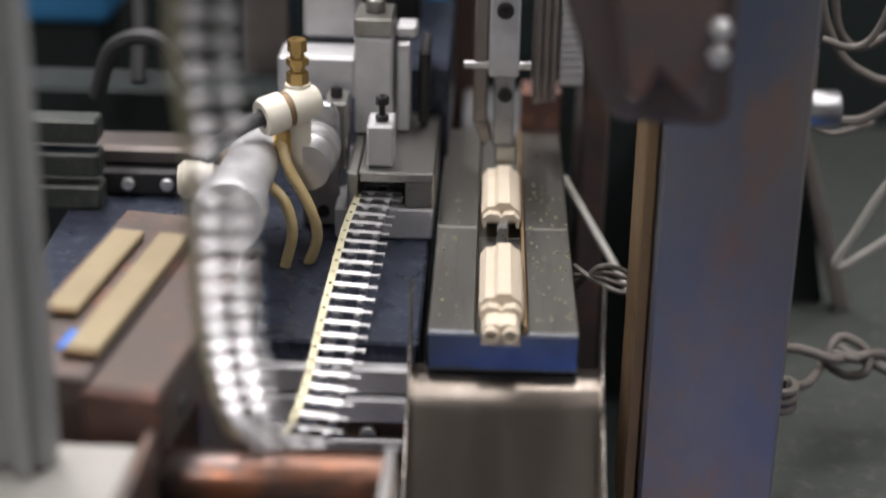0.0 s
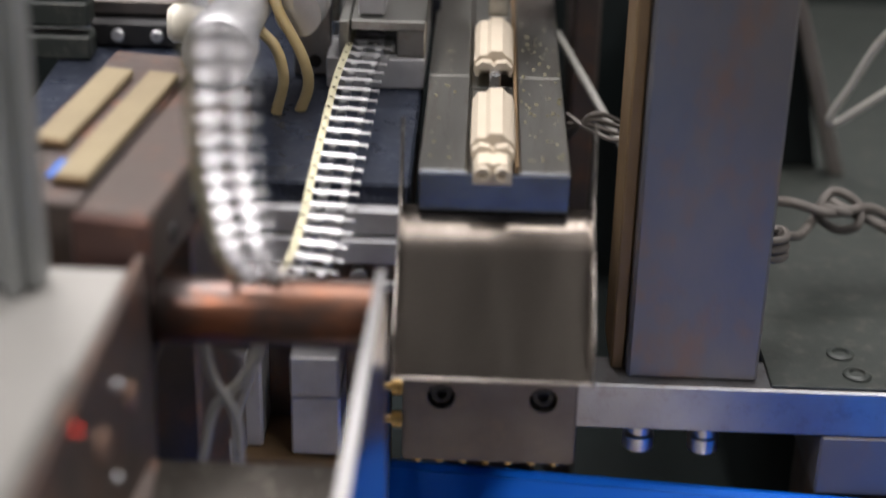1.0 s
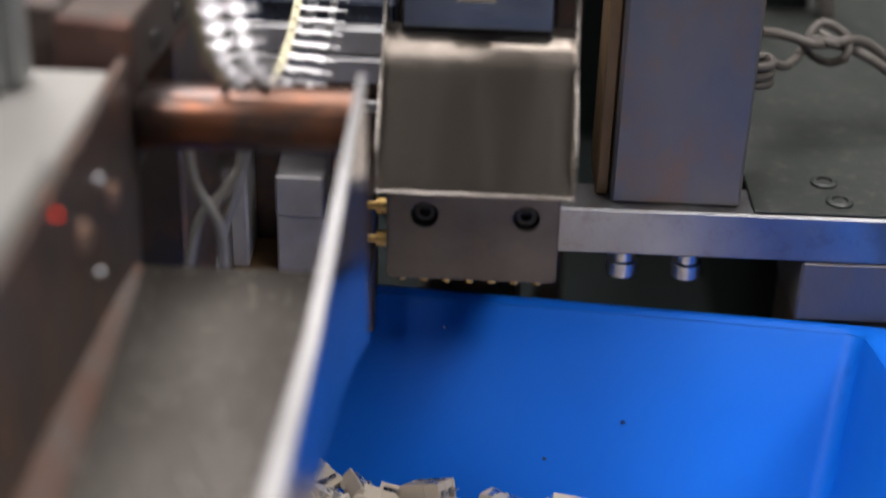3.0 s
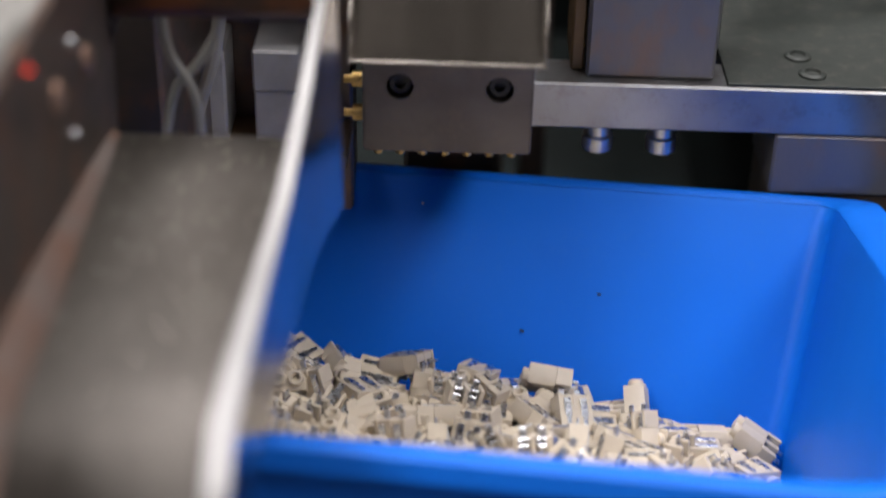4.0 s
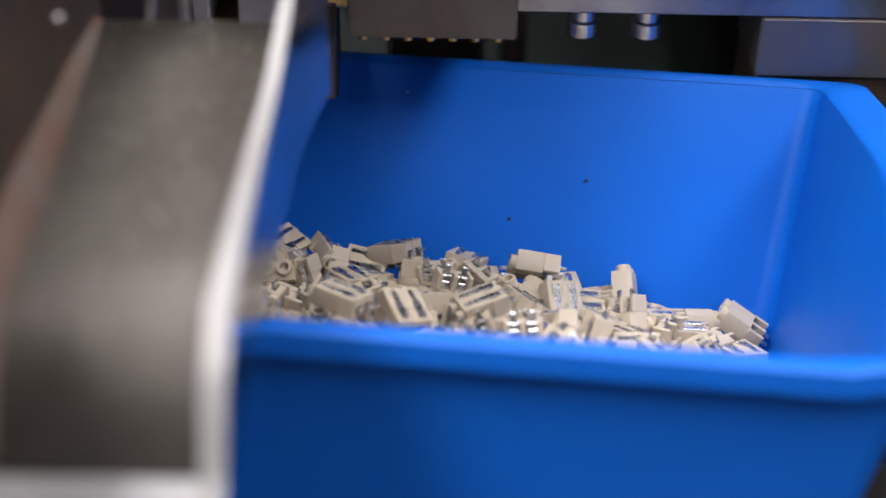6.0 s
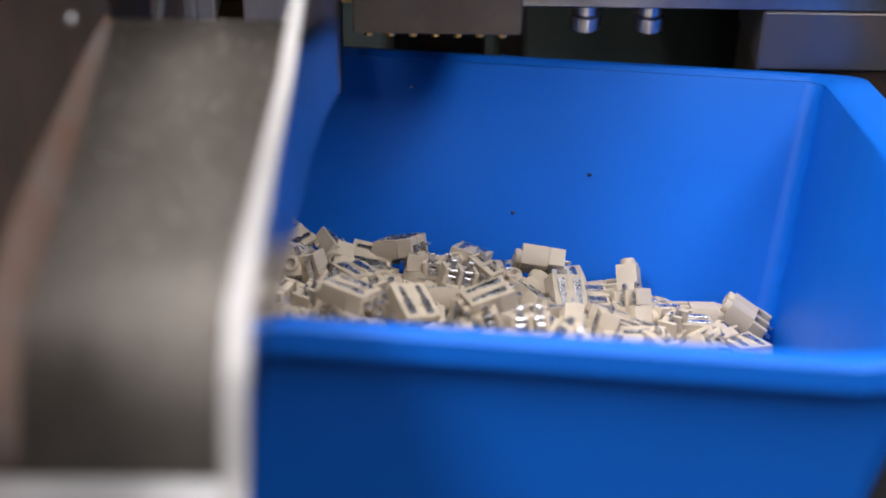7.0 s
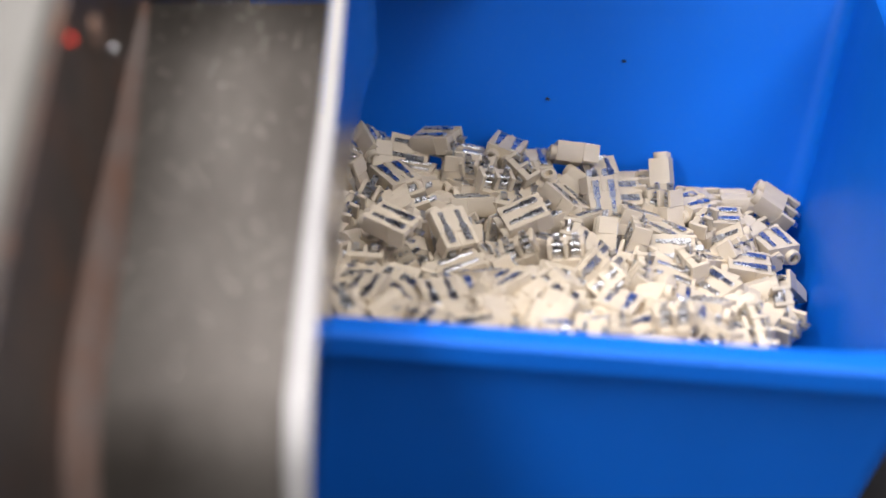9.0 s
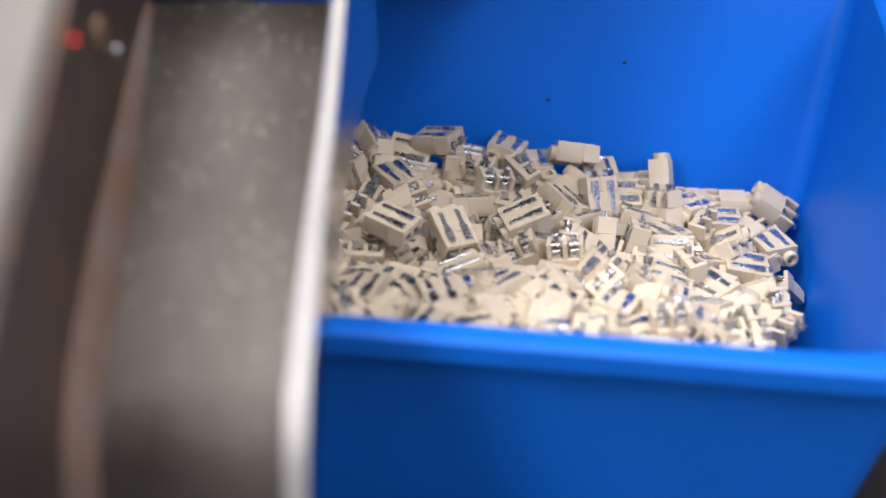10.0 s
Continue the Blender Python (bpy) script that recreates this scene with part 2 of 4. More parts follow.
def tube(bm, pts, r, seg=10, smooth=6):
    """A round hose along a smooth line through pts."""
    pts = [Vector(p) for p in pts]
    ext = [2 * pts[0] - pts[1]] + pts + [2 * pts[-1] - pts[-2]]
    line = []
    for i in range(1, len(ext) - 2):
        p0, p1, p2, p3 = ext[i - 1:i + 3]
        for k in range(smooth):
            t = k / smooth
            line.append(0.5 * ((2 * p1) + (p2 - p0) * t + (2 * p0 - 5 * p1 + 4 * p2 - p3) * t * t + (3 * p1 - p0 - 3 * p2 + p3) * t ** 3))
    line.append(pts[-1])
    side = None
    rings = []
    for i, p in enumerate(line):
        d = (line[min(i + 1, len(line) - 1)] - line[max(i - 1, 0)]).normalized()
        side = d.orthogonal().normalized() if side is None else (side - d * side.dot(d)).normalized()
        up = d.cross(side)
        rings.append([bm.verts.new(p + r * (side * math.cos(k * math.tau / seg) + up * math.sin(k * math.tau / seg))) for k in range(seg)])
    for p, q in zip(rings, rings[1:]):
        for k in range(seg):
            bm.faces.new((p[k], p[(k + 1) % seg], q[(k + 1) % seg], q[k]))
    bm.faces.new(rings[0][::-1])
    bm.faces.new(rings[-1])


def mesh_of(name, bm, mat, angle=35):
    bmesh.ops.recalc_face_normals(bm, faces=bm.faces)
    me = bpy.data.meshes.new(name)
    bm.to_mesh(me)
    bm.free()
    me.materials.append(mat)
    me.polygons.foreach_set("use_smooth", [True] * len(me.polygons))
    me.set_sharp_from_angle(angle=radians(angle))
    return me


def part(name, bm, mat, parent=None, label=""):
    ob = new(name, mesh_of(name, bm, mat))
    if parent is not None:
        ob.parent = parent
    return tagged(ob, label)


def thing(name, label, category, group="", kind="", at=(0, 0, 0)):
    ob = new(name)
    ob.location = at
    ob.empty_display_size = 0.005
    return tagged(ob, label, category, group, kind)


def simple(name, mat, build, parent=None, label=""):
    bm = bmesh.new()
    build(bm)
    return part(name, bm, mat, parent, label)


def cap_screw(parent, p, axis, r=0.0028, length=0.0025, mat=None, name="cap_screw"):
    """Socket head screw with a hexagon recess."""
    bm = bmesh.new()
    lathe(bm, p, axis, [(0, r), (length * 0.85, r), (length, r * 0.86), (length, r * 0.5), (length * 0.45, r * 0.48)], 18)
    return part(name, bm, mat or DARK, parent)


def lift(ob, rise=0.077, wide=1.045, tall=1.02):
    """Sets a thing on the machine bed, which climbs gently away from the rail end; its feet stay on the table."""
    for o in [ob] + list(ob.children_recursive):
        if o.type == "MESH":
            for v in o.data.vertices:
                x, y, z = v.co
                if z > -0.1:
                    v.co = (x * wide, y, z * tall + rise * y)
                else:
                    v.co.x = x * wide


def sloped(build, rise=0.077, wide=1.045, tall=1.02):
    """Builds things and sets them all on the climbing bed."""
    known = set(bpy.data.objects)
    build()
    for o in [o for o in bpy.data.objects if o not in known and o.parent is None]:
        lift(o, rise, wide, tall)


# ---- room ----
# Added room around the machine, closing in the light.
def room():
    def slab(name, a, mat, cat):
        ob = simple(name, mat, lambda bm: box(bm, *a, bevel=0))
        tagged(ob, "plain added workshop " + cat, cat, kind="structure")
    slab("floor", (-2.2, 2.2, -2.2, 2.2, -1.0, -0.95), CONCRETE, "floor")
    slab("ceiling", (-2.2, 2.2, -2.2, 2.2, 1.3, 1.35), CEILING, "ceiling")
    slab("wall_north", (-2.2, 2.2, 2.1, 2.2, -0.95, 1.3), PLASTER, "wall")
    slab("wall_south", (-2.2, 2.2, -2.2, -2.1, -0.95, 1.3), PLASTER, "wall")
    slab("wall_west", (-2.2, -2.1, -2.1, 2.1, -0.95, 1.3), PLASTER, "wall")
    slab("wall_east", (2.1, 2.2, -2.1, 2.1, -0.95, 1.3), PLASTER, "wall")
    # glowing panels for the inferred rear lights and the added front fill
    for lx, ly, lz, lw, ld, _ in LAMPS:
        t = thing("ceiling_light", "unseen white light panel on the ceiling", "ceiling light", "ceiling lights", at=(lx, ly, lz))
        simple("housing", PAINTGREY, lambda bm: box(bm, -lw / 2 - 0.02, lw / 2 + 0.02, -ld / 2 - 0.02, ld / 2 + 0.02, 0, 0.05, 0.004), t)
        simple("diffuser", LAMPGLOW, lambda bm: box(bm, -lw / 2, lw / 2, -ld / 2, ld / 2, -0.012, -0.0005, 0.004), t)


room()


# ---- machine base ----
def machine_base():
    t = thing("machine_base", "painted steel base of the assembly machine on the floor, darkened for shade", "machine base", kind="structure")
    simple("table_plate", DARKGREEN, lambda bm: box(bm, -0.45, 0.45, -0.02, 0.6, -0.19, -0.16, 0.002), t)
    simple("table_plate", DARKGREEN, lambda bm: box(bm, -0.45, 0.45, -0.5, -0.02, -0.215, -0.19, 0.002), t)
    for x in (-0.4, 0.36):
        for y in (-0.45, 0.52):
            simple("leg", DARKGREEN, lambda bm: box(bm, x, x + 0.05, y, y + 0.05, -0.95, -0.19 if y > 0 else -0.215, 0.002), t)


machine_base()


def rail():
    t = thing("feed_rail", "ground steel feed rail with a centre groove and oily marks", "rail")
    for x0, x1 in ((0.0, 0.0082), (0.0172, 0.026)):
        for y0, y1 in ((0.0, 0.0452), (0.0456, 0.105)):
            simple("rail_half", STEEL, lambda bm: box(bm, x0, x1, y0, y1, -0.0074, 0.0, 0.0003), t)
    for y0, y1 in ((0.0002, 0.0452), (0.0456, 0.105)):
        simple("groove_bed", STEEL, lambda bm: box(bm, 0.0081, 0.0173, y0, y1, -0.0073, -0.0022, 0.0002), t)
    simple("rail_nose", NOSE, lambda bm: box(bm, 0.0, 0.026, -0.0010, -0.0001, -0.0074, -0.0004, 0.0003), t, "polished nose plate tinted with a blue reflection")
    simple("groove_lip", OCHRE, lambda bm: box(bm, 0.0165, 0.0171, 0.001, 0.105, -0.0021, 0.0004, 0.0001), t, "oil-stained brown groove lip")
    simple("carrier_beam", BARSTEEL, lambda bm: box(bm, 0.003, 0.0255, 0.004, 0.16, -0.040, -0.0075, 0.0006), t)
    simple("foot", DARKSTEEL, lambda bm: box(bm, 0.005, 0.024, 0.03, 0.15, -0.16, -0.0402, 0.001), t)


sloped(rail, 0.052, 1.01, 1.0)


def shavings():
    """Fine bright chips scattered on the rail."""
    r = random.Random(11)
    bm = bmesh.new()
    for k in range(90):
        x = 0.0178 + 0.0078 * r.random() if k % 4 else 0.0008 + 0.007 * r.random()
        y = 0.004 + 0.075 * r.random() ** 1.3
        s = r.uniform(0.00012, 0.00035)
        box(bm, -s, s, -s * 0.6, s * 0.6, 0, s, 0, Matrix.Translation((x, y, 0.0)) @ Matrix.Rotation(r.uniform(0, 6), 4, "Z"))
    tagged(part("metal_shavings", bm, CARRIER), "fine brassy shavings scattered on the rail", "shavings", kind="stuff")


sloped(shavings, 0.052, 1.01, 1.0)


def rail_housings():
    """Long ivory housings over the groove."""
    for y0, y1 in ((0.0052, 0.0275), (0.0475, 0.0690)):
        t = thing("long_housing", "long smooth ivory plastic housing lying in the rail groove", "housing", "ivory housings")

        def shell(bm):
            o = [(0.0087, 0.0001), (0.0087, 0.0022), (0.0098, 0.0036), (0.0112, 0.0037), (0.0120, 0.0045), (0.0142, 0.0045), (0.0149, 0.0037), (0.0160, 0.0030), (0.0165, 0.0018), (0.0165, 0.0001)]
            i = [(0.0158, 0.0001), (0.0158, 0.0016), (0.0152, 0.0024), (0.0100, 0.0026), (0.0094, 0.0020), (0.0094, 0.0001)]
            prism(bm, o + i, "y", y0, y1)
        simple("cover", IVORY, shell, t)
        simple("front_lip", IVORY, lambda bm: prism(bm, [(0.0090, 0.0001), (0.0090, 0.0020), (0.0103, 0.0030), (0.0120, 0.0028), (0.0126, 0.0022), (0.0132, 0.0028), (0.0150, 0.0030), (0.0162, 0.0018), (0.0162, 0.0001), (0.0155, 0.0001), (0.0155, 0.0014), (0.0097, 0.0014), (0.0097, 0.0001)], "y", y0 - 0.0022, y0), t)
        simple("clip", TIN, lambda bm: box(bm, 0.0118, 0.0140, y0 - 0.0052, y0 - 0.0024, 0.0001 - 0.0022, 0.0018 - 0.0002, 0.0003), t) if y0 > 0.03 else None


sloped(rail_housings, 0.052, 1.01, 1.0)


def chute():
    t = thing("drop_chute", "short folded stainless drop chute below the rail end", "chute")
    w0, w1, k = -0.0026, 0.0300, 0.0005
    bend = [(0.0020, -0.0075), (-0.0012, -0.0076), (-0.0030, -0.0080), (-0.0048, -0.0087), (-0.0066, -0.0097), (-0.0084, -0.0110), (-0.0102, -0.0128), (-0.0245, -0.0274)]

    def floor(bm):
        prism(bm, bend + [(y + 0.0003, z - 0.0006) for y, z in bend[::-1]], "x", w0, w1)
    simple("chute_floor", SHEET, floor, t)
    outline = [(0.0035, 0.0078), (0.0015, 0.0086), (-0.0035, -0.0045), (-0.0215, -0.0200), (-0.0250, -0.0280), (-0.002, -0.011), (0.0035, -0.009)]
    for x in (w0 - k, w1):
        wing = simple("side_flange", FLANGE, lambda bm: prism(bm, outline, "x", x, x + k), t)
        # thin bead added for the bright line along the flange
        simple("flange_edge", FLANGE, lambda bm: tube(bm, [(x + k / 2, y, z) for y, z in outline[1:5]], 0.00022, 8, 3), wing, "bright rounded flange edge")
    simple("bottom_edge", FLANGE, lambda bm: rod(bm, (w0, -0.0246, -0.0276), (w1, -0.0246, -0.0276), 0.00024, 8), t, "bright lower edge")


chute()


def end_block():
    t = thing("rail_end_block", "worn grey steel block with two counterbored socket screws", "block")
    x0, x1, z0, z1, y = -0.0012, 0.0286, -0.0506, -0.030, -0.012
    holes = [(0.0051, -0.0380), (0.0230, -0.0381)]

    def body(bm):
        # front face as a ring of plates round the two bores
        r = 0.0025
        xs = [x0, holes[0][0] - r, holes[0][0] + r, holes[1][0] - r, holes[1][0] + r, x1]
        seg = 16
        for i in range(5):
            if i in (1, 3):
                cx, cz = holes[i // 2]
                sq = []
                ci = [bm.verts.new((cx + r * math.cos(k * math.tau / seg), y, cz + r * math.sin(k * math.tau / seg))) for k in range(seg)]
                deep = [bm.verts.new((v.co.x, y + 0.004, v.co.z)) for v in ci]
                for k in range(seg):
                    a = k * math.tau / seg
                    c, s = math.cos(a), math.sin(a)
                    f = 1 / max(abs(c), abs(s))
                    sq.append(bm.verts.new((cx + r * c * f, y, cz + r * s * f)))
                for k in range(seg):
                    j = (k + 1) % seg
                    bm.faces.new((sq[k], sq[j], ci[j], ci[k]))
                    bm.faces.new((ci[k], ci[j], deep[j], deep[k]))
                bm.faces.new(deep)
                for za, zb in ((z0, cz - r), (cz + r, z1)):
                    bm.faces.new([bm.verts.new(p) for p in ((cx - r, y, za), (cx + r, y, za), (cx + r, y, zb), (cx - r, y, zb))])
            else:
                bm.faces.new([bm.verts.new(p) for p in ((xs[i], y, z0), (xs[i + 1], y, z0), (xs[i + 1], y, z1), (xs[i], y, z1))])
    simple("front_plate", BLOCKSTEEL, body, t)
    simple("body", BLOCKSTEEL, lambda bm: box(bm, x0, x1, y + 0.004, 0.034, z0, z1, 0.0005), t)
    simple("edge_band", BLOCKSTEEL, lambda bm: (box(bm, x0, x1, y + 0.0002, y + 0.0042, z0 - 0.0004, z0, 0.0001),
                                              box(bm, x0 - 0.0004, x0, y + 0.0002, y + 0.0042, z0, z1, 0.0001),
                                              box(bm, x1, x1 + 0.0004, y + 0.0002, y + 0.0042, z0, z1, 0.0001)), t)
    for hx, hz in holes:
        cap_screw(t, (hx, y + 0.004, hz), (0, -1, 0), 0.0021, 0.0028)
    for x, z in ((-0.0032, -0.0395), (-0.0032, -0.0462)):
        simple("brass_nipple", BRASS, lambda bm: lathe(bm, (x + 0.0022, -0.006, z), (-1, 0, 0), [(0, 0.001), (0.001, 0.001), (0.001, 0.0016), (0.0028, 0.0016), (0.0028, 0.0008), (0.0044, 0.0008)], 12), t)
    for k in range(7):
        simple("brass_pin", BRASS, lambda bm: rod(bm, (0.001 + 0.0041 * k, -0.009, -0.0507), (0.001 + 0.0041 * k, -0.009, -0.0526), 0.0009, 10), t)
    simple("foot", DARKSTEEL, lambda bm: box(bm, 0.004, 0.024, 0.0255, 0.0338, -0.160, -0.0506, 0.001), t)


end_block()


def cross_bar_and_post():
    t = thing("cross_bar", "ground flat steel cross bar on two short studs", "bar")
    simple("bar", BARSTEEL, lambda bm: box(bm, 0.0287, 0.150, 0.011, 0.0225, -0.0567, -0.0470, 0.0004), t)
    for x in (0.0437, 0.0565):
        simple("stud", ALU, lambda bm: lathe(bm, (x, 0.018, -0.0568), (0, 0, -1), [(0, 0.0024), (0.004, 0.0024), (0.0044, 0.0031), (0.0072, 0.0031), (0.0076, 0.0026)], 18), t)
    b = thing("support_block", "mill-scaled steel block under the cross bar", "block")
    simple("body", BLUED, lambda bm: box(bm, 0.0780, 0.150, 0.0112, 0.034, -0.0700, -0.0569, 0.0005), b)
    simple("lower_body", DARKSTEEL, lambda bm: box(bm, 0.0785, 0.150, 0.0125, 0.034, -0.160, -0.0702, 0.0005), b)
    p = thing("steel_post", "tall flat steel post with blue and brown mill scale", "post")
    simple("post_bar", BLUED, lambda bm: box(bm, 0.0400, 0.0650, 0.0140, 0.0222, -0.0470, 0.30, 0.0006), p)
    simple("rear_bar", OCHRE, lambda bm: box(bm, 0.0372, 0.0398, 0.0175, 0.034, -0.0470, 0.30, 0.0004), p, "rust-brown strip beside the post")
    simple("round_boss", BARSTEEL, lambda bm: lathe(bm, (0.0650, 0.018, 0.036), (1, 0, 0), [(0, 0.0034), (0.0048, 0.0034), (0.0054, 0.0030), (0.0054, 0.0014), (0.0046, 0.0012)], 24), p)
    simple("side_bar", BARSTEEL, lambda bm: box(bm, 0.0622, 0.0672, 0.0260, 0.0300, -0.0460, 0.30, 0.0004), p, "pale steel bar behind the post")
    k = thing("hanging_bracket", "dark rusty triangular bracket hanging before the post", "bracket")
    simple("plate", DARKRUST, lambda bm: prism(bm, [(0.0140, 0.085), (0.0188, 0.063), (0.0252, 0.0462), (0.0275, 0.0446), (0.0415, 0.0440), (0.0432, 0.0458), (0.0436, 0.085)], "y", -0.0220, -0.0170, 0.0008), k)
    simple("rib", DARKRUST, lambda bm: prism(bm, [(0.0225, 0.085), (0.0275, 0.0500), (0.0305, 0.0478), (0.0325, 0.0530), (0.0385, 0.0468), (0.0405, 0.0480), (0.0405, 0.085)], "y", -0.0262, -0.0221, 0.0010), k)
    for z in (0.0562, 0.0600):
        simple("bolt_head", ALU, lambda bm: lathe(bm, (0.0402, -0.0263, z), (0, -1, 0), [(0, 0.0016), (0.0012, 0.0016), (0.0016, 0.0011), (0.0028, 0.0010)], 6), k)
    simple("hanger_arm", DARKSTEEL, lambda bm: box(bm, 0.017, 0.043, -0.022, 0.0225, 0.0852, 0.092, 0.001), k)
    lift(k, 0.0737, 1.045, 1.025)


cross_bar_and_post()


def side_table():
    t = thing("side_table", "dark green cast table with dust and small bosses", "table")
    simple("table_top", GREENTABLE, lambda bm: box(bm, 0.066, 0.32, 0.034, 0.34, -0.064, -0.050, 0.001), t)
    simple("table_sheet", GREENTABLE, lambda bm: box(bm, 0.0674, 0.32, 0.0116, 0.34, -0.0469, -0.0462, 0.0002), t, "dusty dark green sheet")
    simple("table_body", DARKGREEN, lambda bm: box(bm, 0.09, 0.32, 0.06, 0.34, -0.160, -0.0642, 0.001), t)
    for x, y in ((0.0830, 0.0250), (0.0845, 0.0165)):
        simple("boss", GREENTABLE, lambda bm: lathe(bm, (x, y, -0.0463), (0, 0, 1), [(0, 0.0027), (0.0005, 0.0027), (0.0008, 0.0022), (0.0008, 0.0016), (0.0003, 0.0014)], 20), t)
    g = thing("slanted_guard", "dark green slanted sheet guard standing on the table", "guard")
    simple("guard_plate", DARKGREEN, lambda bm: prism(bm, [(0.085, -0.0460), (0.098, -0.0460), (0.070, 0.10), (0.066, 0.10)], "y", 0.13, 0.134), g)
    simple("guard_rib", GREYBAR, lambda bm: prism(bm, [(0.082, 0.012), (0.085, 0.012), (0.104, -0.0460), (0.100, -0.0460)], "y", 0.124, 0.129, 0.0004), g)


side_table()


def rope_and_cables():
    bm = bmesh.new()
    for k in range(3):
        tube(bm, [(0.0618, 0.0252, -0.0236 - 0.0019 * k), (0.0660, 0.0248, -0.0238 - 0.0019 * k), (0.0684, 0.0270, -0.0240 - 0.0019 * k), (0.0680, 0.0308, -0.0244 - 0.0019 * k), (0.0640, 0.0312, -0.0246 - 0.0019 * k)], 0.00085, 8)
    tube(bm, [(0.0680, 0.0290, -0.0246), (0.0745, 0.0440, -0.0320), (0.0795, 0.0555, -0.0340), (0.0802, 0.0545, -0.0318), (0.0812, 0.0560, -0.0297), (0.0833, 0.0575, -0.0284), (0.0862, 0.0565, -0.0288), (0.0886, 0.0550, -0.0308),
              (0.0880, 0.0530, -0.0338), (0.0852, 0.0545, -0.0357), (0.0822, 0.0565, -0.0352), (0.0803, 0.0580, -0.0334), (0.0806, 0.0560, -0.0312), (0.0835, 0.0530, -0.0306), (0.0862, 0.0530, -0.0312)], 0.00095, 10)
    tube(bm, [(0.0700, 0.0520, -0.0285), (0.0740, 0.0540, -0.0296), (0.0772, 0.0530, -0.0300), (0.0810, 0.0520, -0.0307), (0.0850, 0.0545, -0.0316), (0.0890, 0.0560, -0.0330), (0.0932, 0.0545, -0.0344), (0.0980, 0.0540, -0.0372), (0.1045, 0.0540, -0.0420), (0.112, 0.056, -0.0445)], 0.00105, 10)
    tube(bm, [(0.0828, 0.0560, -0.0300), (0.0858, 0.0535, -0.0307), (0.0890, 0.0550, -0.0308), (0.0922, 0.0570, -0.0320), (0.0958, 0.0572, -0.0340), (0.0992, 0.0570, -0.0368), (0.1045, 0.0575, -0.0412), (0.112, 0.060, -0.0445)], 0.00105, 10)
    tagged(part("knotted_cord", bm, CABLE), "grey braided cord tied in a knot beside the post", "cord")
    sets = [
        ([(0.0751, 0.075, 0.0497), (0.0759, 0.075, 0.0376), (0.078, 0.075, 0.0311), (0.0815, 0.075, 0.0255), (0.0859, 0.075, 0.0225), (0.0912, 0.075, 0.021), (0.1015, 0.076, 0.0239)], 0.001),
        ([(0.0753, 0.075, 0.027), (0.0759, 0.075, 0.0175), (0.0795, 0.075, 0.0131), (0.0837, 0.075, 0.0121), (0.0883, 0.075, 0.0133), (0.0966, 0.076, 0.019)], 0.0011),
        ([(0.0792, 0.08, 0.0493), (0.0798, 0.08, 0.0355), (0.0821, 0.08, 0.0286), (0.0868, 0.08, 0.0266), (0.0966, 0.08, 0.0335)], 0.0008),
        ([(0.0907, 0.07, 0.0501), (0.0883, 0.07, 0.0382), (0.0855, 0.07, 0.0315), (0.0815, 0.07, 0.0293), (0.0761, 0.072, 0.0304)], 0.0008),
        ([(0.0766, 0.085, 0.0099), (0.0795, 0.085, 0.007), (0.0839, 0.085, 0.0058), (0.0917, 0.085, 0.0084)], 0.0007),
    ]
    for pts, r in sets:
        bm = bmesh.new()
        tube(bm, pts, r, 8)
        tagged(part("cable", bm, CABLE), "grey cable looping beside the post", "cable", "cables beside the post")
    bm = bmesh.new()
    tube(bm, [(0.1015, 0.075, 0.0081), (0.0933, 0.075, -0.0021), (0.0883, 0.075, -0.0122), (0.0847, 0.075, -0.0194), (0.0863, 0.075, -0.0205), (0.0907, 0.075, -0.0174), (0.1005, 0.075, -0.0097)], 0.0010, 8)
    tagged(part("cable", bm, CLEARHOSE), "pale hose bent double before the guard", "hose")
    bm = bmesh.new()
    tube(bm, [(0.0262, 0.085, -0.006), (0.034, 0.075, -0.016), (0.044, 0.062, -0.029)], 0.0009, 8)
    tagged(part("cable", bm, CLEARHOSE), "thin pale hose running down beside the rail", "hose")
    for k in range(4):
        bm = bmesh.new()
        tube(bm, [(0.0265, 0.040 + 0.002 * k, -0.006 - 0.003 * k), (0.031, 0.036, -0.0075 + 0.001 * k), (0.037, 0.034 + 0.003 * k, -0.0085), (0.046, 0.045, -0.009 - 0.002 * k)], 0.0005, 6)
        tagged(part("thin_wire", bm, CABLE), "thin grey wire beside the rail", "wire", "thin wires")


sloped(rope_and_cables, 0.077, 1.025, 1.01)


# ---- left side: channel, beam, frame ----
CH_L, CH_R = -0.0372, -0.0092
RIVETS = [(-0.0611, -0.0121, RIVETCU), (-0.0773, -0.0101, RIVETCU), (-0.0685, -0.0062, BARSTEEL), (-0.0716, -0.0187, BARSTEEL)]
LED = (-0.0885, -0.0012)
# the channel floor from its far end to the rounded drop, as (y, z)
CH_FLOOR = [(-0.0495, -0.0295), (-0.070, -0.0286), (-0.095, -0.0282), (-0.113, -0.0281), (-0.120, -0.0287), (-0.1255, -0.0304), (-0.1300, -0.0335), (-0.1335, -0.0378), (-0.1360, -0.0428)]


def floor_height(y):
    for (a, za), (b, zb) in zip(CH_FLOOR, CH_FLOOR[1:]):
        if y >= b:
            return za + (zb - za) * min(1.0, max(0.0, (a - y) / (a - b)))
    return CH_FLOOR[-1][1]


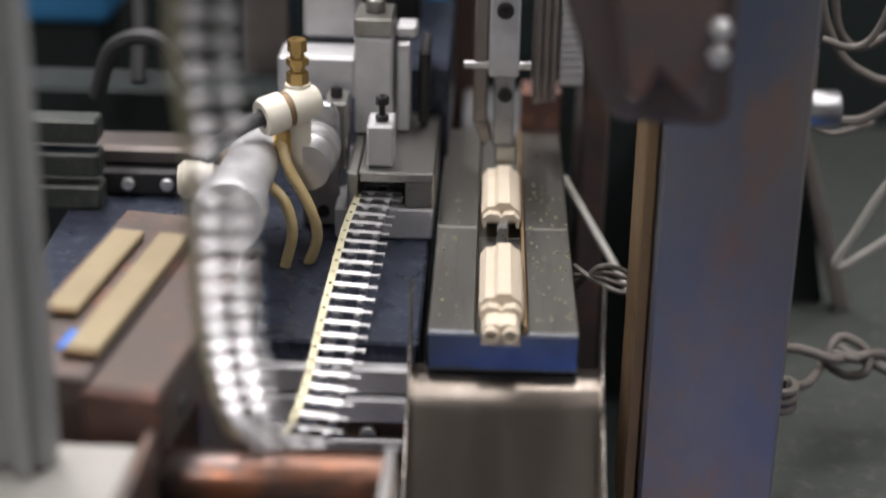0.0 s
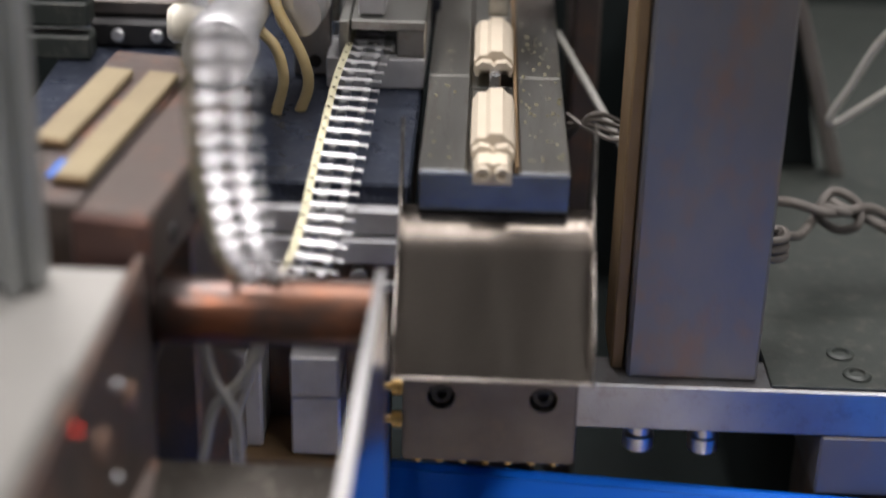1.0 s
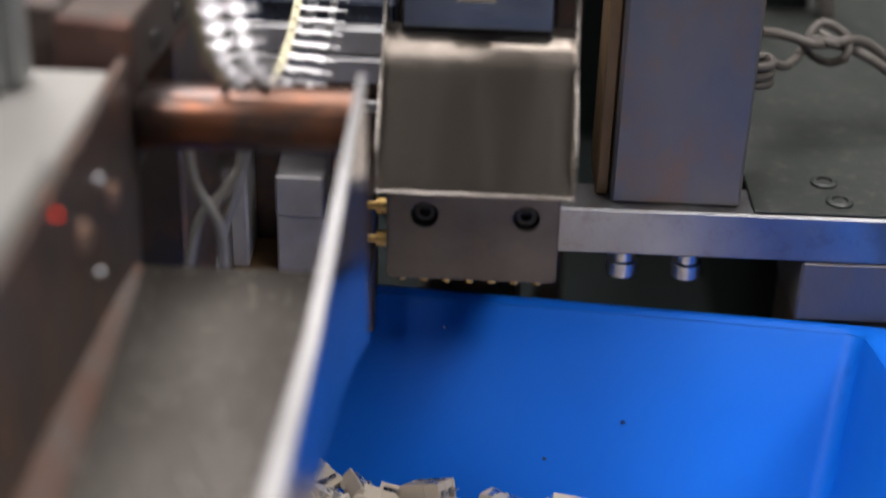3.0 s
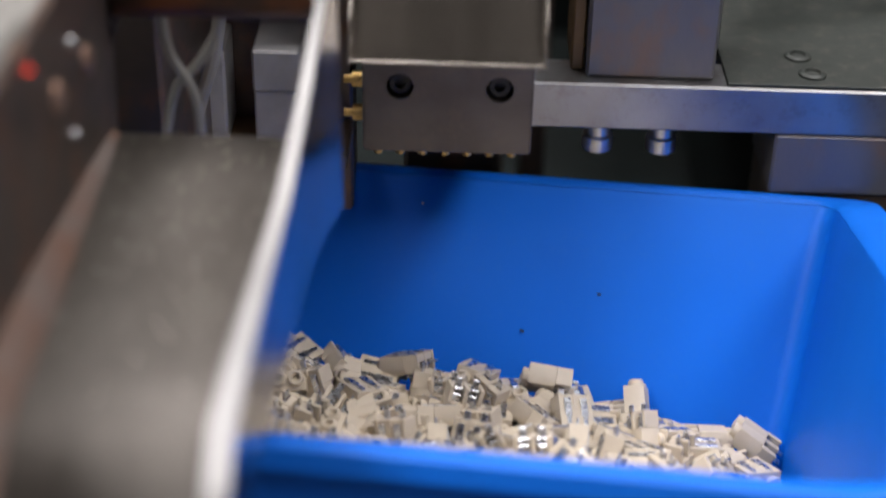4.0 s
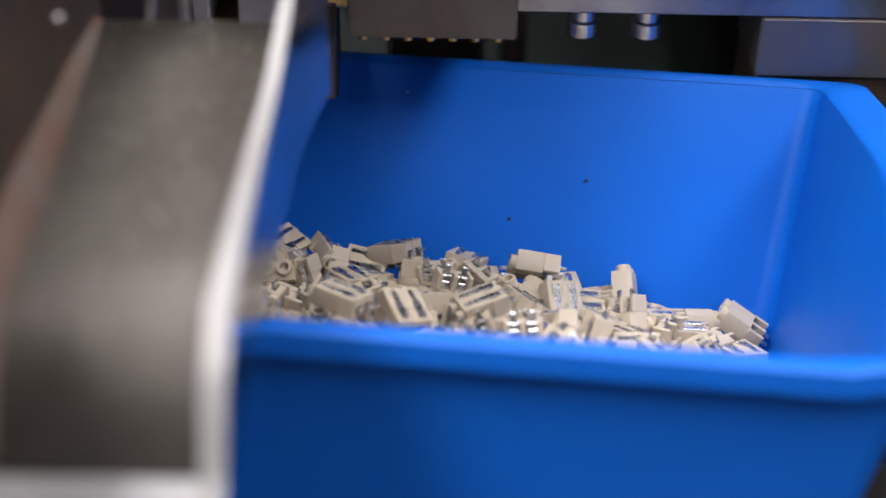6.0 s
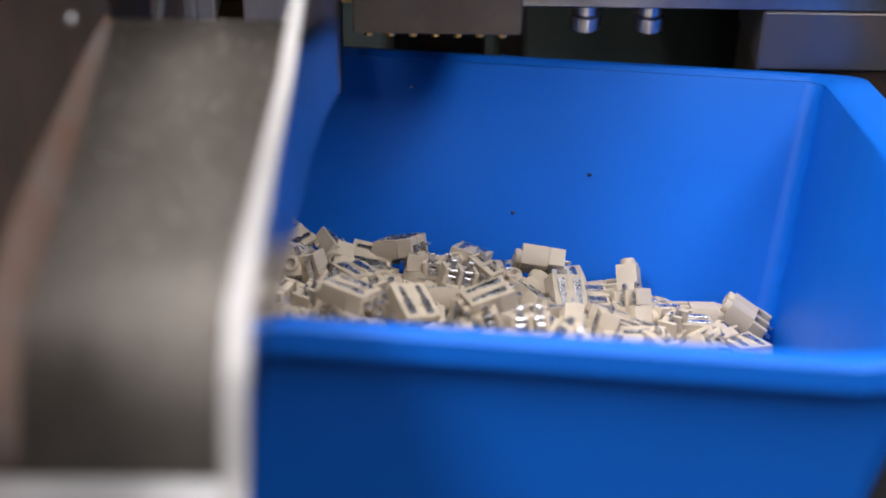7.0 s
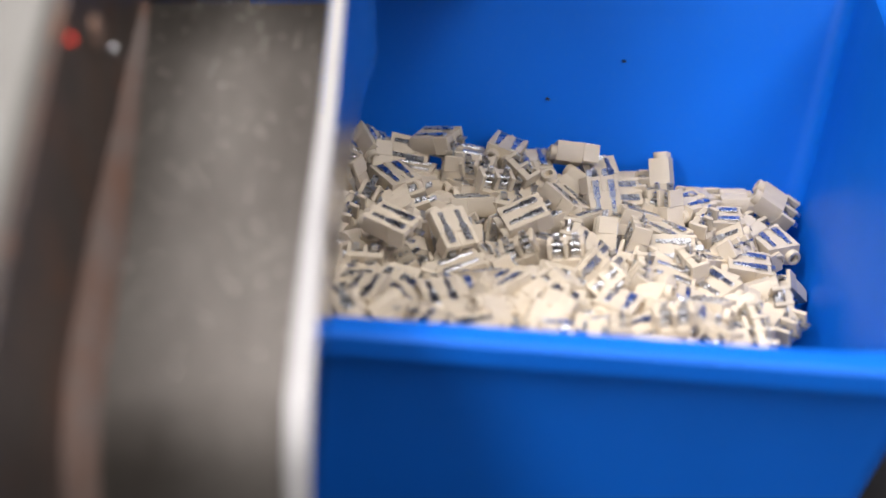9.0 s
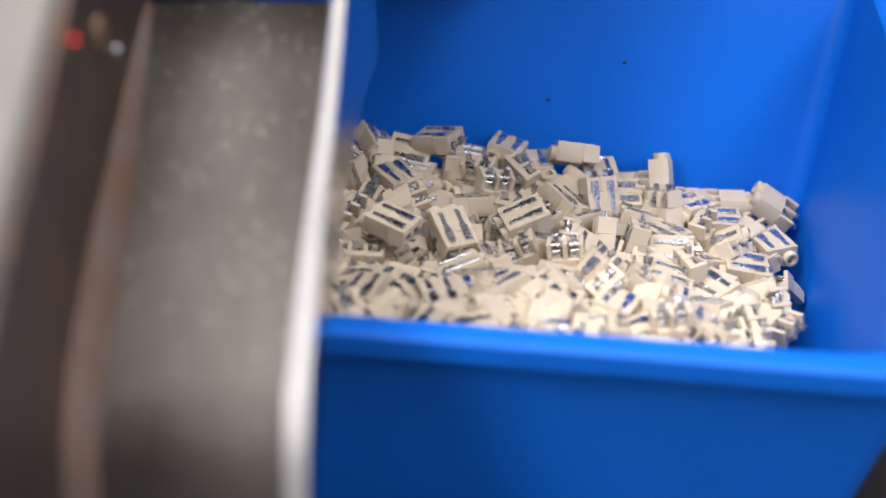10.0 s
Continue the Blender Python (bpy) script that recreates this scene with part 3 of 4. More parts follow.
def channel():
    t = thing("parts_channel", "dusty sheet steel channel with a rusty fold, open at both ends", "chute")
    n = len(CH_FLOOR) - 1
    simple("channel_floor", TRAYSTEEL, lambda bm: prism(bm, CH_FLOOR + [(y + 0.0006 * (k / n), z - 0.0010) for k, (y, z) in reversed(list(enumerate(CH_FLOOR)))], "x", CH_L, CH_R), t)
    # Flare and pale metal stand in for the highlight band on the end bend.
    lip = [(-0.1361, -0.0429), (-0.1385, -0.0452), (-0.1420, -0.0477), (-0.1455, -0.0500), (-0.1490, -0.0521)]
    simple("end_lip", WHITEALU, lambda bm: prism(bm, lip + [(y + 0.0003, z - 0.0010) for y, z in lip[::-1]], "x", CH_L, CH_R), t, "flared end lip, pale for its highlight")

    # right side plate under a folded edge, lower towards the drop; the edge's highlight is in its colour
    edge = [(-0.0032, -0.0470, 0.0012), (-0.0048, -0.0530, -0.0085), (-0.0062, -0.0620, -0.0175), (-0.0074, -0.0780, -0.0245), (-0.0084, -0.0970, -0.0268), (-0.0088, -0.1130, -0.0272), (-0.0090, -0.1240, -0.0288),
            (-0.0091, -0.1315, -0.0340), (-0.0091, -0.1360, -0.0418), (-0.0091, -0.1410, -0.0466), (-0.0091, -0.1500, -0.0480)]
    under = [-0.0430, -0.0435, -0.0440, -0.0450, -0.0450, -0.0450, -0.0460, -0.0480, -0.0510, -0.0540, -0.0560]

    def sheet(bm):
        rows = []
        for (x, y, z), low in zip(edge, under):
            rows.append([bm.verts.new(p) for p in ((x - 0.0005, y, z), (x + 0.0005, y, z), (x + 0.0012, y, low), (x + 0.0002, y, low))])
        for p, q in zip(rows, rows[1:]):
            for i in range(4):
                bm.faces.new((p[i], p[(i + 1) % 4], q[(i + 1) % 4], q[i]))
        bm.faces.new(rows[0])
        bm.faces.new(rows[-1][::-1])
    simple("side_plate", SIDEPLATE, sheet, t, "stainless side plate with a pale edge")

    def folded(bm):
        rows = []
        r = random.Random(5)
        for k, (x, y, z) in enumerate(edge):
            w = 0.0006 + 0.0009 * min(1.0, k / 5)
            wob = r.uniform(-0.00012, 0.00012)
            rows.append([bm.verts.new(p) for p in ((x - w + wob, y, z + 0.0002), (x - w + wob, y - 0.0001, z + 0.0007), (x + w, y - 0.0001, z + 0.0012), (x + w, y, z - 0.0004), (x + w - 0.0006, y, z - 0.0006), (x + w - 0.0006, y, z + 0.0003))])
        for p, q in zip(rows, rows[1:]):
            for i in range(6):
                bm.faces.new((p[i], p[(i + 1) % 6], q[(i + 1) % 6], q[i]))
        bm.faces.new(rows[0])
        bm.faces.new(rows[-1][::-1])
    simple("folded_edge", EDGE, folded, t, "folded edge, pale for its highlight")

    left = [(-0.0455, 0.0030), (-0.0700, 0.0022), (-0.1000, 0.0018), (-0.1650, 0.0018), (-0.1650, -0.0480), (-0.0480, -0.0420), (-0.0440, -0.0120)]
    simple("side_plate", DARKSTEEL, lambda bm: prism(bm, left, "x", CH_L - 0.0016, CH_L, 0.0003), t, "dark oily side plate with rust at its fold")

    def bead(bm):
        r = random.Random(3)
        rows = []
        for k in range(76):
            y = -0.0500 - 0.00114 * k
            z = floor_height(y)
            g = 0.7 + 1.7 * min(1.0, k / 45)
            rows.append([bm.verts.new(p) for p in ((CH_L - 0.0001, y, z - 0.0004), (CH_L - 0.0001, y, z + 0.0014 * g + r.uniform(-0.0002, 0.0002)), (CH_L + 0.0007 * g + r.uniform(-0.0002, 0.0002), y, z + 0.0008 * g + r.uniform(-0.0002, 0.0002)),
                                                   (CH_L + 0.0016 * g + r.uniform(-0.0002, 0.0002), y, z + 0.0001), (CH_L + 0.0017 * g, y, z - 0.0004))])
        for p, q in zip(rows, rows[1:]):
            for i in range(5):
                bm.faces.new((p[i], p[(i + 1) % 5], q[(i + 1) % 5], q[i]))
        bm.faces.new(rows[0])
        bm.faces.new(rows[-1][::-1])
    simple("weld_bead", WELD, bead, t, "rusty weld along the fold")
    simple("stand", DARKSTEEL, lambda bm: box(bm, -0.032, -0.014, -0.090, -0.070, -0.190, -0.0298, 0.0006), t)
    simple("copper_rod", COPPER, lambda bm: rod(bm, (CH_L - 0.0002, -0.0405, -0.0085), (-0.0036, -0.0405, -0.0082), 0.0051, 32, bevel=0.0002), t, "copper-brown round spacer rod")
    simple("rod_collar", DARKSTEEL, lambda bm: box(bm, CH_L - 0.0016, CH_L, -0.0475, -0.0360, -0.0160, 0.0010, 0.0004), t)
    for y, z, mat in RIVETS:
        r = 0.0023 if mat is RIVETCU else 0.0008
        simple("rivet", mat, lambda bm: lathe(bm, (CH_L, y, z), (1, 0, 0), [(0, r), (0.0004, r), (0.0008, r * 0.7)], 16), t)
    simple("indicator", LEDRED, lambda bm: lathe(bm, (CH_L, LED[0], LED[1]), (1, 0.2, 0), [(0, 0.0003), (0.0003, 0.0003), (0.0005, 0.0002)], 10), t, "small red glowing indicator")
    r = random.Random(21)
    bm = bmesh.new()
    for k in range(170):
        x, y = r.uniform(CH_L + 0.003, CH_R - 0.001), -0.050 - 0.070 * r.random() ** 1.4
        q = r.uniform(0.00006, 0.00016) * (1.4 if k % 17 == 0 else 1.0)
        box(bm, -q, q, -q * 0.7, q * 0.7, 0, q * 0.6, 0, Matrix.Translation((x, y, floor_height(y) + 0.00001)) @ Matrix.Rotation(r.uniform(0, 6), 4, "Z"))
    tagged(part("plastic_dust", bm, WHITEPL), "pale plastic dust scattered on the channel floor", "dust", kind="stuff")


channel()


def looped_hoses():
    for pts in ([(-0.0310, -0.0340, -0.0120), (-0.0300, -0.0340, -0.0200), (-0.0270, -0.0340, -0.0260), (-0.0260, -0.0340, -0.0310), (-0.0260, -0.0340, -0.0380)], [(-0.0320, -0.0330, -0.0370), (-0.0300, -0.0320, -0.0280), (-0.0260, -0.0320, -0.0230), (-0.0230, -0.0320, -0.0180), (-0.0220, -0.0320, -0.0130)]):
        bm = bmesh.new()
        tube(bm, pts, 0.0008, 8)
        tagged(part("hose", bm, CLEARHOSE), "thin pale hose looping behind the channel", "hose", "hoses behind the channel")


sloped(looped_hoses, 0.085, 1.03, 0.99)


def left_frame():
    t = thing("pale_bar", "pale grey anodised bar beside the channel", "bar")
    simple("bar", WHITEBAR, lambda bm: box(bm, -0.115, -0.0390, -0.210, -0.0475, -0.010, 0.0014, 0.0008), t)
    simple("step", WHITEBAR, lambda bm: box(bm, -0.115, -0.0396, -0.210, -0.0797, 0.0015, 0.0028, 0.0006), t)
    simple("leg", PAINTGREY, lambda bm: box(bm, -0.105, -0.075, -0.16, -0.12, -0.190, -0.0102, 0.0006), t)
    p = thing("machine_frame", "light grey painted upright of the machine frame", "frame")
    simple("upright", PAINTGREY, lambda bm: box(bm, -0.116, -0.0495, -0.0570, -0.0510, 0.0016, 0.30, 0.0010), p)
    simple("edge_strip", PAINTGREY, lambda bm: box(bm, -0.0540, -0.0518, -0.0595, -0.0572, 0.0016, 0.30, 0.0006), p)


left_frame()


def left_beam():
    m = Matrix.Translation((-0.0335, 0.0055, 0)) @ Matrix.Rotation(radians(-8.1), 4, "Z")
    t = thing("brown_beam", "oily brown square steel beam with rust", "beam")
    simple("bar", BEAM, lambda bm: box(bm, -0.0055, 0.0055, -0.0490, 0.002, 0.0006, 0.0110, 0.0006, m), t)
    simple("end_cap", BROWN, lambda bm: box(bm, -0.0056, 0.0056, -0.0505, -0.0491, 0.0004, 0.0111, 0.0005, m), t)
    for y in (-0.030, -0.021, -0.040):
        simple("bolt_hole", DARK, lambda bm: lathe(bm, m @ Vector((0.0055, y, 0.0045)), (1, -0.14, 0), [(0, 0.0016), (0.0004, 0.0014), (0.0004, 0.0010), (-0.0004, 0.0009)], 14), t)
    simple("under_frame", DARKSTEEL, lambda bm: box(bm, -0.012, 0.0050, -0.030, 0.001, -0.165, 0.0004, 0.0006, m), t)
    for x0, y0, y1 in ((-0.0165, -0.0300, 0.0005), (-0.0087, -0.0420, 0.0005)):
        s = thing("straw_strip", "straw-coloured flat strip lying beside the beam", "strip", "straw strips")
        flat = simple("strip", PALESTRIP, lambda bm: box(bm, x0 - 0.0028, x0 + 0.0024, y0 + 0.0009, y1, 0.0112, 0.0126, 0.0003, m), s)
        simple("strip_end", OCHRE, lambda bm: box(bm, x0 - 0.0028, x0 + 0.0024, y0, y0 + 0.0009, 0.0112, 0.0125, 0.0002, m), flat, "worn darker strip end")
    q = thing("strip_rest", "dark steel rest under the straw strips", "rest")
    simple("rest", DARKSTEEL, lambda bm: box(bm, -0.0215, -0.0057, -0.047, 0.012, -0.014, 0.0110, 0.0005, m), q)
    simple("rest_foot", DARKSTEEL, lambda bm: box(bm, -0.0215, -0.0125, -0.030, 0.012, -0.165, -0.0142, 0.0005, m), q)
    tagged(simple("blue_tape", TAPE, lambda bm: box(bm, -0.0135, -0.0115, -0.0395, -0.0335, 0.0110, 0.0114, 0.0001, m)), "torn piece of bright blue tape", "tape")


sloped(left_beam, 0.085, 1.055, 1.03)


# ---- feeder in the background ----
def feeder():
    t = thing("feeder_table", "blackened steel feeder plate with scratches and pale edge bars", "plate")
    simple("plate", BLACKPLATE, lambda bm: box(bm, -0.075, -0.0016, 0.0065, 0.150, -0.0120, -0.0062, 0.0005), t)
    simple("edge_bar", WHITEALU, lambda bm: box(bm, -0.0430, -0.0022, 0.0030, 0.0064, -0.0142, -0.0098, 0.0003), t)
    simple("edge_bar", WHITEALU, lambda bm: box(bm, -0.0440, -0.0020, 0.0010, 0.0064, -0.0188, -0.0144, 0.0003), t)
    simple("ledge", DARKSTEEL, lambda bm: box(bm, -0.0440, -0.0020, 0.0030, 0.060, -0.0260, -0.0190, 0.0003), t)
    simple("slide_rod", BARSTEEL, lambda bm: rod(bm, (-0.026, 0.0005, -0.0225), (-0.0022, 0.0005, -0.0225), 0.0012, 14), t)
    simple("leg", DARKSTEEL, lambda bm: box(bm, -0.060, -0.040, 0.060, 0.10, -0.160, -0.0122, 0.0005), t)
    for x in (-0.034, -0.026, -0.010):
        cap_screw(t, (x, 0.0028, -0.0215), (0, -1, 0), 0.0016, 0.0016, ALU, "nut")
    w = thing("pale_block", "pale grey machined blocks under the feeder", "block")
    simple("block", WHITEALU, lambda bm: box(bm, -0.0215, -0.0130, -0.004, 0.010, -0.0425, -0.0345, 0.0004), w)
    simple("block", WHITEALU, lambda bm: box(bm, -0.0215, -0.0128, -0.003, 0.010, -0.0550, -0.0428, 0.0004), w)
    simple("block", WHITEALU, lambda bm: box(bm, -0.0305, -0.0268, -0.001, 0.010, -0.0550, -0.0360, 0.0004), w)
    simple("spine", DARKSTEEL, lambda bm: box(bm, -0.0400, -0.0050, 0.0102, 0.020, -0.160, -0.0262, 0.0005), w)
    simple("shelf", OCHRE, lambda bm: box(bm, -0.0300, -0.0050, -0.004, 0.0101, -0.0580, -0.0552, 0.0003), w)
    for k, pts in enumerate(([(-0.040, -0.010, -0.026), (-0.036, -0.010, -0.033), (-0.033, -0.010, -0.044), (-0.032, -0.010, -0.052), (-0.034, -0.006, -0.08)],
                             [(-0.0250, -0.008, -0.020), (-0.0268, -0.010, -0.032), (-0.0305, -0.0085, -0.044), (-0.0315, -0.008, -0.052), (-0.031, -0.006, -0.08)])):
        bm = bmesh.new()
        tube(bm, pts, 0.0012, 10)
        tagged(part("air_hose", bm, CLEARHOSE), "milky air hose hanging below the feeder", "hose", "milky hoses")
    f = thing("strip_feeder", "milled aluminium strip feeder with a slotted guide and clamp", "feeder")
    simple("base_block", WHITEALU, lambda bm: box(bm, -0.0200, -0.0010, 0.0500, 0.085, -0.0060, 0.0002, 0.0003), f)
    simple("guide_block", STEEL, lambda bm: (box(bm, -0.0065, -0.0010, 0.0505, 0.085, 0.0003, 0.0058, 0.0003), box(bm, -0.0175, -0.0155, 0.0490, 0.085, 0.0003, 0.0080, 0.0003)), f)
    simple("guide_bed", STEEL, lambda bm: box(bm, -0.0154, -0.0066, 0.0520, 0.085, 0.0003, 0.0024, 0.0003), f)
    simple("cover_plate", STEEL, lambda bm: box(bm, -0.0153, -0.0008, 0.0495, 0.085, 0.0059, 0.0080, 0.0003), f)
    simple("clamp_block", WHITEALU, lambda bm: box(bm, -0.0140, -0.0088, 0.0520, 0.060, 0.0081, 0.0165, 0.0004), f)
    cap_screw(f, (-0.0112, 0.055, 0.0166), (0, 0, 1), 0.0013, 0.0012)
    simple("adjuster_stem", DARK, lambda bm: rod(bm, (-0.0112, 0.055, 0.0176), (-0.0112, 0.055, 0.0200), 0.0006, 10), f)
    cap_screw(f, (-0.0112, 0.055, 0.0200), (0, 0, 1), 0.0013, 0.0016)
    simple("tower", WHITEALU, lambda bm: box(bm, -0.0178, -0.0102, 0.0700, 0.082, 0.0082, 0.0285, 0.0004), f)
    simple("tower_cap", STEEL, lambda bm: box(bm, -0.0179, -0.0101, 0.0699, 0.0821, 0.0286, 0.0325, 0.0004), f)
    cap_screw(f, (-0.0140, 0.076, 0.0326), (0, 0, 1), 0.0020, 0.0026, STEEL)
    simple("cross_slide", WHITEALU, lambda bm: box(bm, -0.0340, -0.0180, 0.0760, 0.086, 0.0135, 0.0225, 0.0006), f)
    simple("rear_block", WHITEALU, lambda bm: box(bm, -0.0300, -0.0185, 0.0880, 0.100, 0.0226, 0.0340, 0.0008), f)
    simple("side_finger", WHITEALU, lambda bm: box(bm, -0.0095, -0.0068, 0.0720, 0.080, 0.0082, 0.0270, 0.0004), f)
    simple("side_finger", STEEL, lambda bm: box(bm, -0.0232, -0.0185, 0.0620, 0.070, 0.0030, 0.0175, 0.0004), f)
    simple("side_pad", WHITEALU, lambda bm: box(bm, -0.0098, -0.0055, 0.0740, 0.080, 0.0275, 0.0300, 0.0005), f)
    simple("dark_lever", DARK, lambda bm: box(bm, -0.0052, -0.0030, 0.0760, 0.090, 0.0085, 0.0240, 0.0005), f)
    cap_screw(f, (-0.0210, 0.066, 0.0176), (0, 0, 1), 0.0012, 0.0020)
    simple("slide_plate", BLACKPLATE, lambda bm: box(bm, -0.0100, 0.0008, 0.0860, 0.14, -0.0060, 0.0175, 0.0005), f)
    # pneumatic unit
    p = thing("air_cylinder", "short air cylinder with white push fittings and brass valve", "cylinder")
    simple("bracket_plate", BARSTEEL, lambda bm: prism(bm, [(-0.0270, -0.0060), (-0.0196, -0.0060), (-0.0196, 0.0165), (-0.0212, 0.0190), (-0.0250, 0.0195), (-0.0270, 0.018)], "y", 0.0560, 0.0590, 0.0003), p)
    simple("bracket_hole", DARK, lambda bm: lathe(bm, (-0.0228, 0.0558, -0.0030), (0, -1, 0), [(0, 0.0013), (0.0003, 0.0013), (0.0003, 0.0010)], 14), p)
    simple("flange", ALU, lambda bm: lathe(bm, (-0.0245, 0.0558, 0.0110), (0, -1, 0), [(0, 0.0052), (0.0015, 0.0054), (0.0016, 0.0047), (0.0040, 0.0047), (0.0042, 0.0052), (0.0062, 0.0052), (0.0066, 0.0046), (0.0130, 0.0044)], 32), p)
    simple("end_disc", WHITEALU, lambda bm: lathe(bm, (-0.0334, 0.0120, 0.0167), (0.05, -1, 0.1), [(0, 0.0040), (0.0010, 0.0061), (0.0080, 0.0061), (0.0088, 0.0057)], 40), p)
    simple("barrel", WHITEALU, lambda bm: rod(bm, (-0.0336, 0.0125, 0.0166), (-0.0350, 0.060, 0.010), 0.0050, 28), p)
    aim = Vector((-0.80, -0.58, -0.16)).normalized()
    base = Vector((-0.0245, 0.0450, 0.0235))
    fitting = simple("push_fitting", WHITEPL, lambda bm: (lathe(bm, base, aim, [(-0.0020, 0.0026), (0.0, 0.0034), (0.0040, 0.0035), (0.0041, 0.0031)], 28),
                                                lathe(bm, base + aim * 0.0053, aim, [(0, 0.0031), (0.0001, 0.0037), (0.0036, 0.0037), (0.0044, 0.0033), (0.0044, 0.0019), (0.0026, 0.0018)], 28),
                                                rod(bm, (-0.0262, 0.0450, 0.0120), (-0.0262, 0.0450, 0.0270), 0.0024, 18)), p)
    simple("fitting_ring", OCHRE, lambda bm: lathe(bm, base + aim * 0.0041, aim, [(0, 0.0033), (0.0012, 0.0033)], 24), fitting, "brown release ring")
    simple("black_tube", RUBBER, lambda bm: tube(bm, [base + aim * 0.0075, base + aim * 0.0125, base + aim * 0.0170 + Vector((0, 0, -0.0012)), base + aim * 0.0210 + Vector((0, 0.002, -0.0040)), base + aim * 0.0220 + Vector((0, 0.008, -0.0110))], 0.0015, 10), fitting)
    simple("brass_ferrule", BRASS, lambda bm: lathe(bm, (-0.0232, 0.0440, 0.0128), (0, 0, 1), [(0, 0.0008), (0.0006, 0.0011), (0.0020, 0.0011)], 12), p)
    simple("brass_valve", BRASS, lambda bm: lathe(bm, (-0.0262, 0.0450, 0.0271), (0, 0, 1), [(0, 0.0021), (0.0022, 0.0021), (0.0024, 0.0014), (0.0034, 0.0014), (0.0035, 0.0021), (0.0048, 0.0021), (0.0050, 0.0013), (0.0060, 0.0013), (0.0061, 0.0018), (0.0084, 0.0018)], 6), p)
    simple("brass_elbow", BRASS, lambda bm: box(bm, -0.0305, -0.0275, 0.0415, 0.0445, 0.0130, 0.0190, 0.0006), p)
    simple("push_fitting", WHITEPL, lambda bm: lathe(bm, (-0.0330, 0.0350, 0.0115), (-1, -0.1, 0.02), [(0, 0.0032), (0.0060, 0.0032), (0.0062, 0.0027), (0.0075, 0.0027), (0.0076, 0.0035), (0.0130, 0.0035), (0.0140, 0.0026)], 24), p)
    simple("push_fitting", WHITEALU, lambda bm: box(bm, -0.0395, -0.0320, 0.0315, 0.0385, 0.0060, 0.0150, 0.0012), p)
    simple("brass_nut", BRASS, lambda bm: lathe(bm, (-0.0380, 0.0350, 0.0151), (0, 0, 1), [(0, 0.0019), (0.0018, 0.0019), (0.0022, 0.0013)], 6), p)
    for pts in ([(-0.0292, 0.0425, 0.0165), (-0.0275, 0.0395, 0.0125), (-0.0235, 0.0385, 0.0050), (-0.0222, 0.0385, -0.0010), (-0.0240, 0.0385, -0.0068), (-0.0250, 0.0385, -0.0090)],
                [(-0.0315, 0.0390, 0.0095), (-0.0280, 0.0370, 0.0065), (-0.0265, 0.0360, 0.0010), (-0.0280, 0.0360, -0.0060)]):
        bm = bmesh.new()
        tube(bm, pts, 0.00105, 12, 10)
        part("air_hose", bm, HOSE, p, "yellowed translucent air hose")


sloped(feeder)


def press_head():
    t = thing("insertion_head", "silver insertion head with screws hanging over the rail", "machine head")
    simple("slide_bar", WHITEALU, lambda bm: box(bm, 0.0090, 0.0150, 0.070, 0.078, 0.0210, 0.12, 0.0004), t)
    simple("finger", BARSTEEL, lambda bm: box(bm, 0.0102, 0.0144, 0.0710, 0.077, 0.0062, 0.0209, 0.0003), t)
    simple("tip", STEEL, lambda bm: box(bm, 0.0108, 0.0150, 0.0705, 0.075, 0.0020, 0.0061, 0.0003), t)
    simple("back_arm", GREYBAR, lambda bm: box(bm, 0.0060, 0.0089, 0.073, 0.085, 0.0100, 0.12, 0.0004), t)
    simple("back_hook", GREYBAR, lambda bm: prism(bm, [(0.0062, 0.0098), (0.0092, 0.0098), (0.0100, 0.0062), (0.0085, 0.0052), (0.0074, 0.0070)], "y", 0.074, 0.080, 0.0002), t)
    cap_screw(t, (0.0120, 0.0698, 0.0350), (0, -1, 0), 0.0017, 0.0010)
    cap_screw(t, (0.0124, 0.0708, 0.0172), (0, -1, 0), 0.0015, 0.0009)
    simple("cross_pin", ALU, lambda bm: rod(bm, (0.0040, 0.0735, 0.0225), (0.0175, 0.0735, 0.0225), 0.0008, 12), t)
    simple("top_bridge", GREYBAR, lambda bm: box(bm, 0.004, 0.036, 0.070, 0.115, 0.12, 0.14, 0.001), t)
    for k in range(3):
        simple("guide_strip", GREYBAR, lambda bm: box(bm, 0.0185 + 0.0017 * k, 0.0199 + 0.0017 * k, 0.0865 + 0.001 * k, 0.100, 0.0100, 0.12, 0.0002), t)
    simple("comb_body", ALU, lambda bm: box(bm, 0.0238, 0.0290, 0.0905, 0.100, 0.0128, 0.12, 0.0003), t)
    for k in range(24):
        z = 0.0138 + k * 0.0017
        simple("comb_tooth", ALU, lambda bm: box(bm, 0.0240, 0.0289, 0.0895, 0.0904, z, z + 0.0010, 0.0001), t)
    s = thing("wooden_stop", "small brown stop block behind the rail", "block")
    simple("stop", BROWN, lambda bm: box(bm, 0.0165, 0.0255, 0.1055, 0.115, -0.0060, 0.0060, 0.0004), s)
    simple("stop_foot", DARKSTEEL, lambda bm: box(bm, 0.0165, 0.0255, 0.1055, 0.125, -0.160, -0.0062, 0.0004), s)
    d = thing("head_column", "dark steel column carrying the insertion head", "column")
    simple("column", DARKSTEEL, lambda bm: box(bm, 0.0300, 0.0360, 0.100, 0.13, -0.160, 0.12, 0.0006), d)
    simple("column", BROWNFAR, lambda bm: box(bm, -0.0010, 0.0060, 0.16, 0.18, -0.160, 0.14, 0.0008), d)


sloped(press_head)


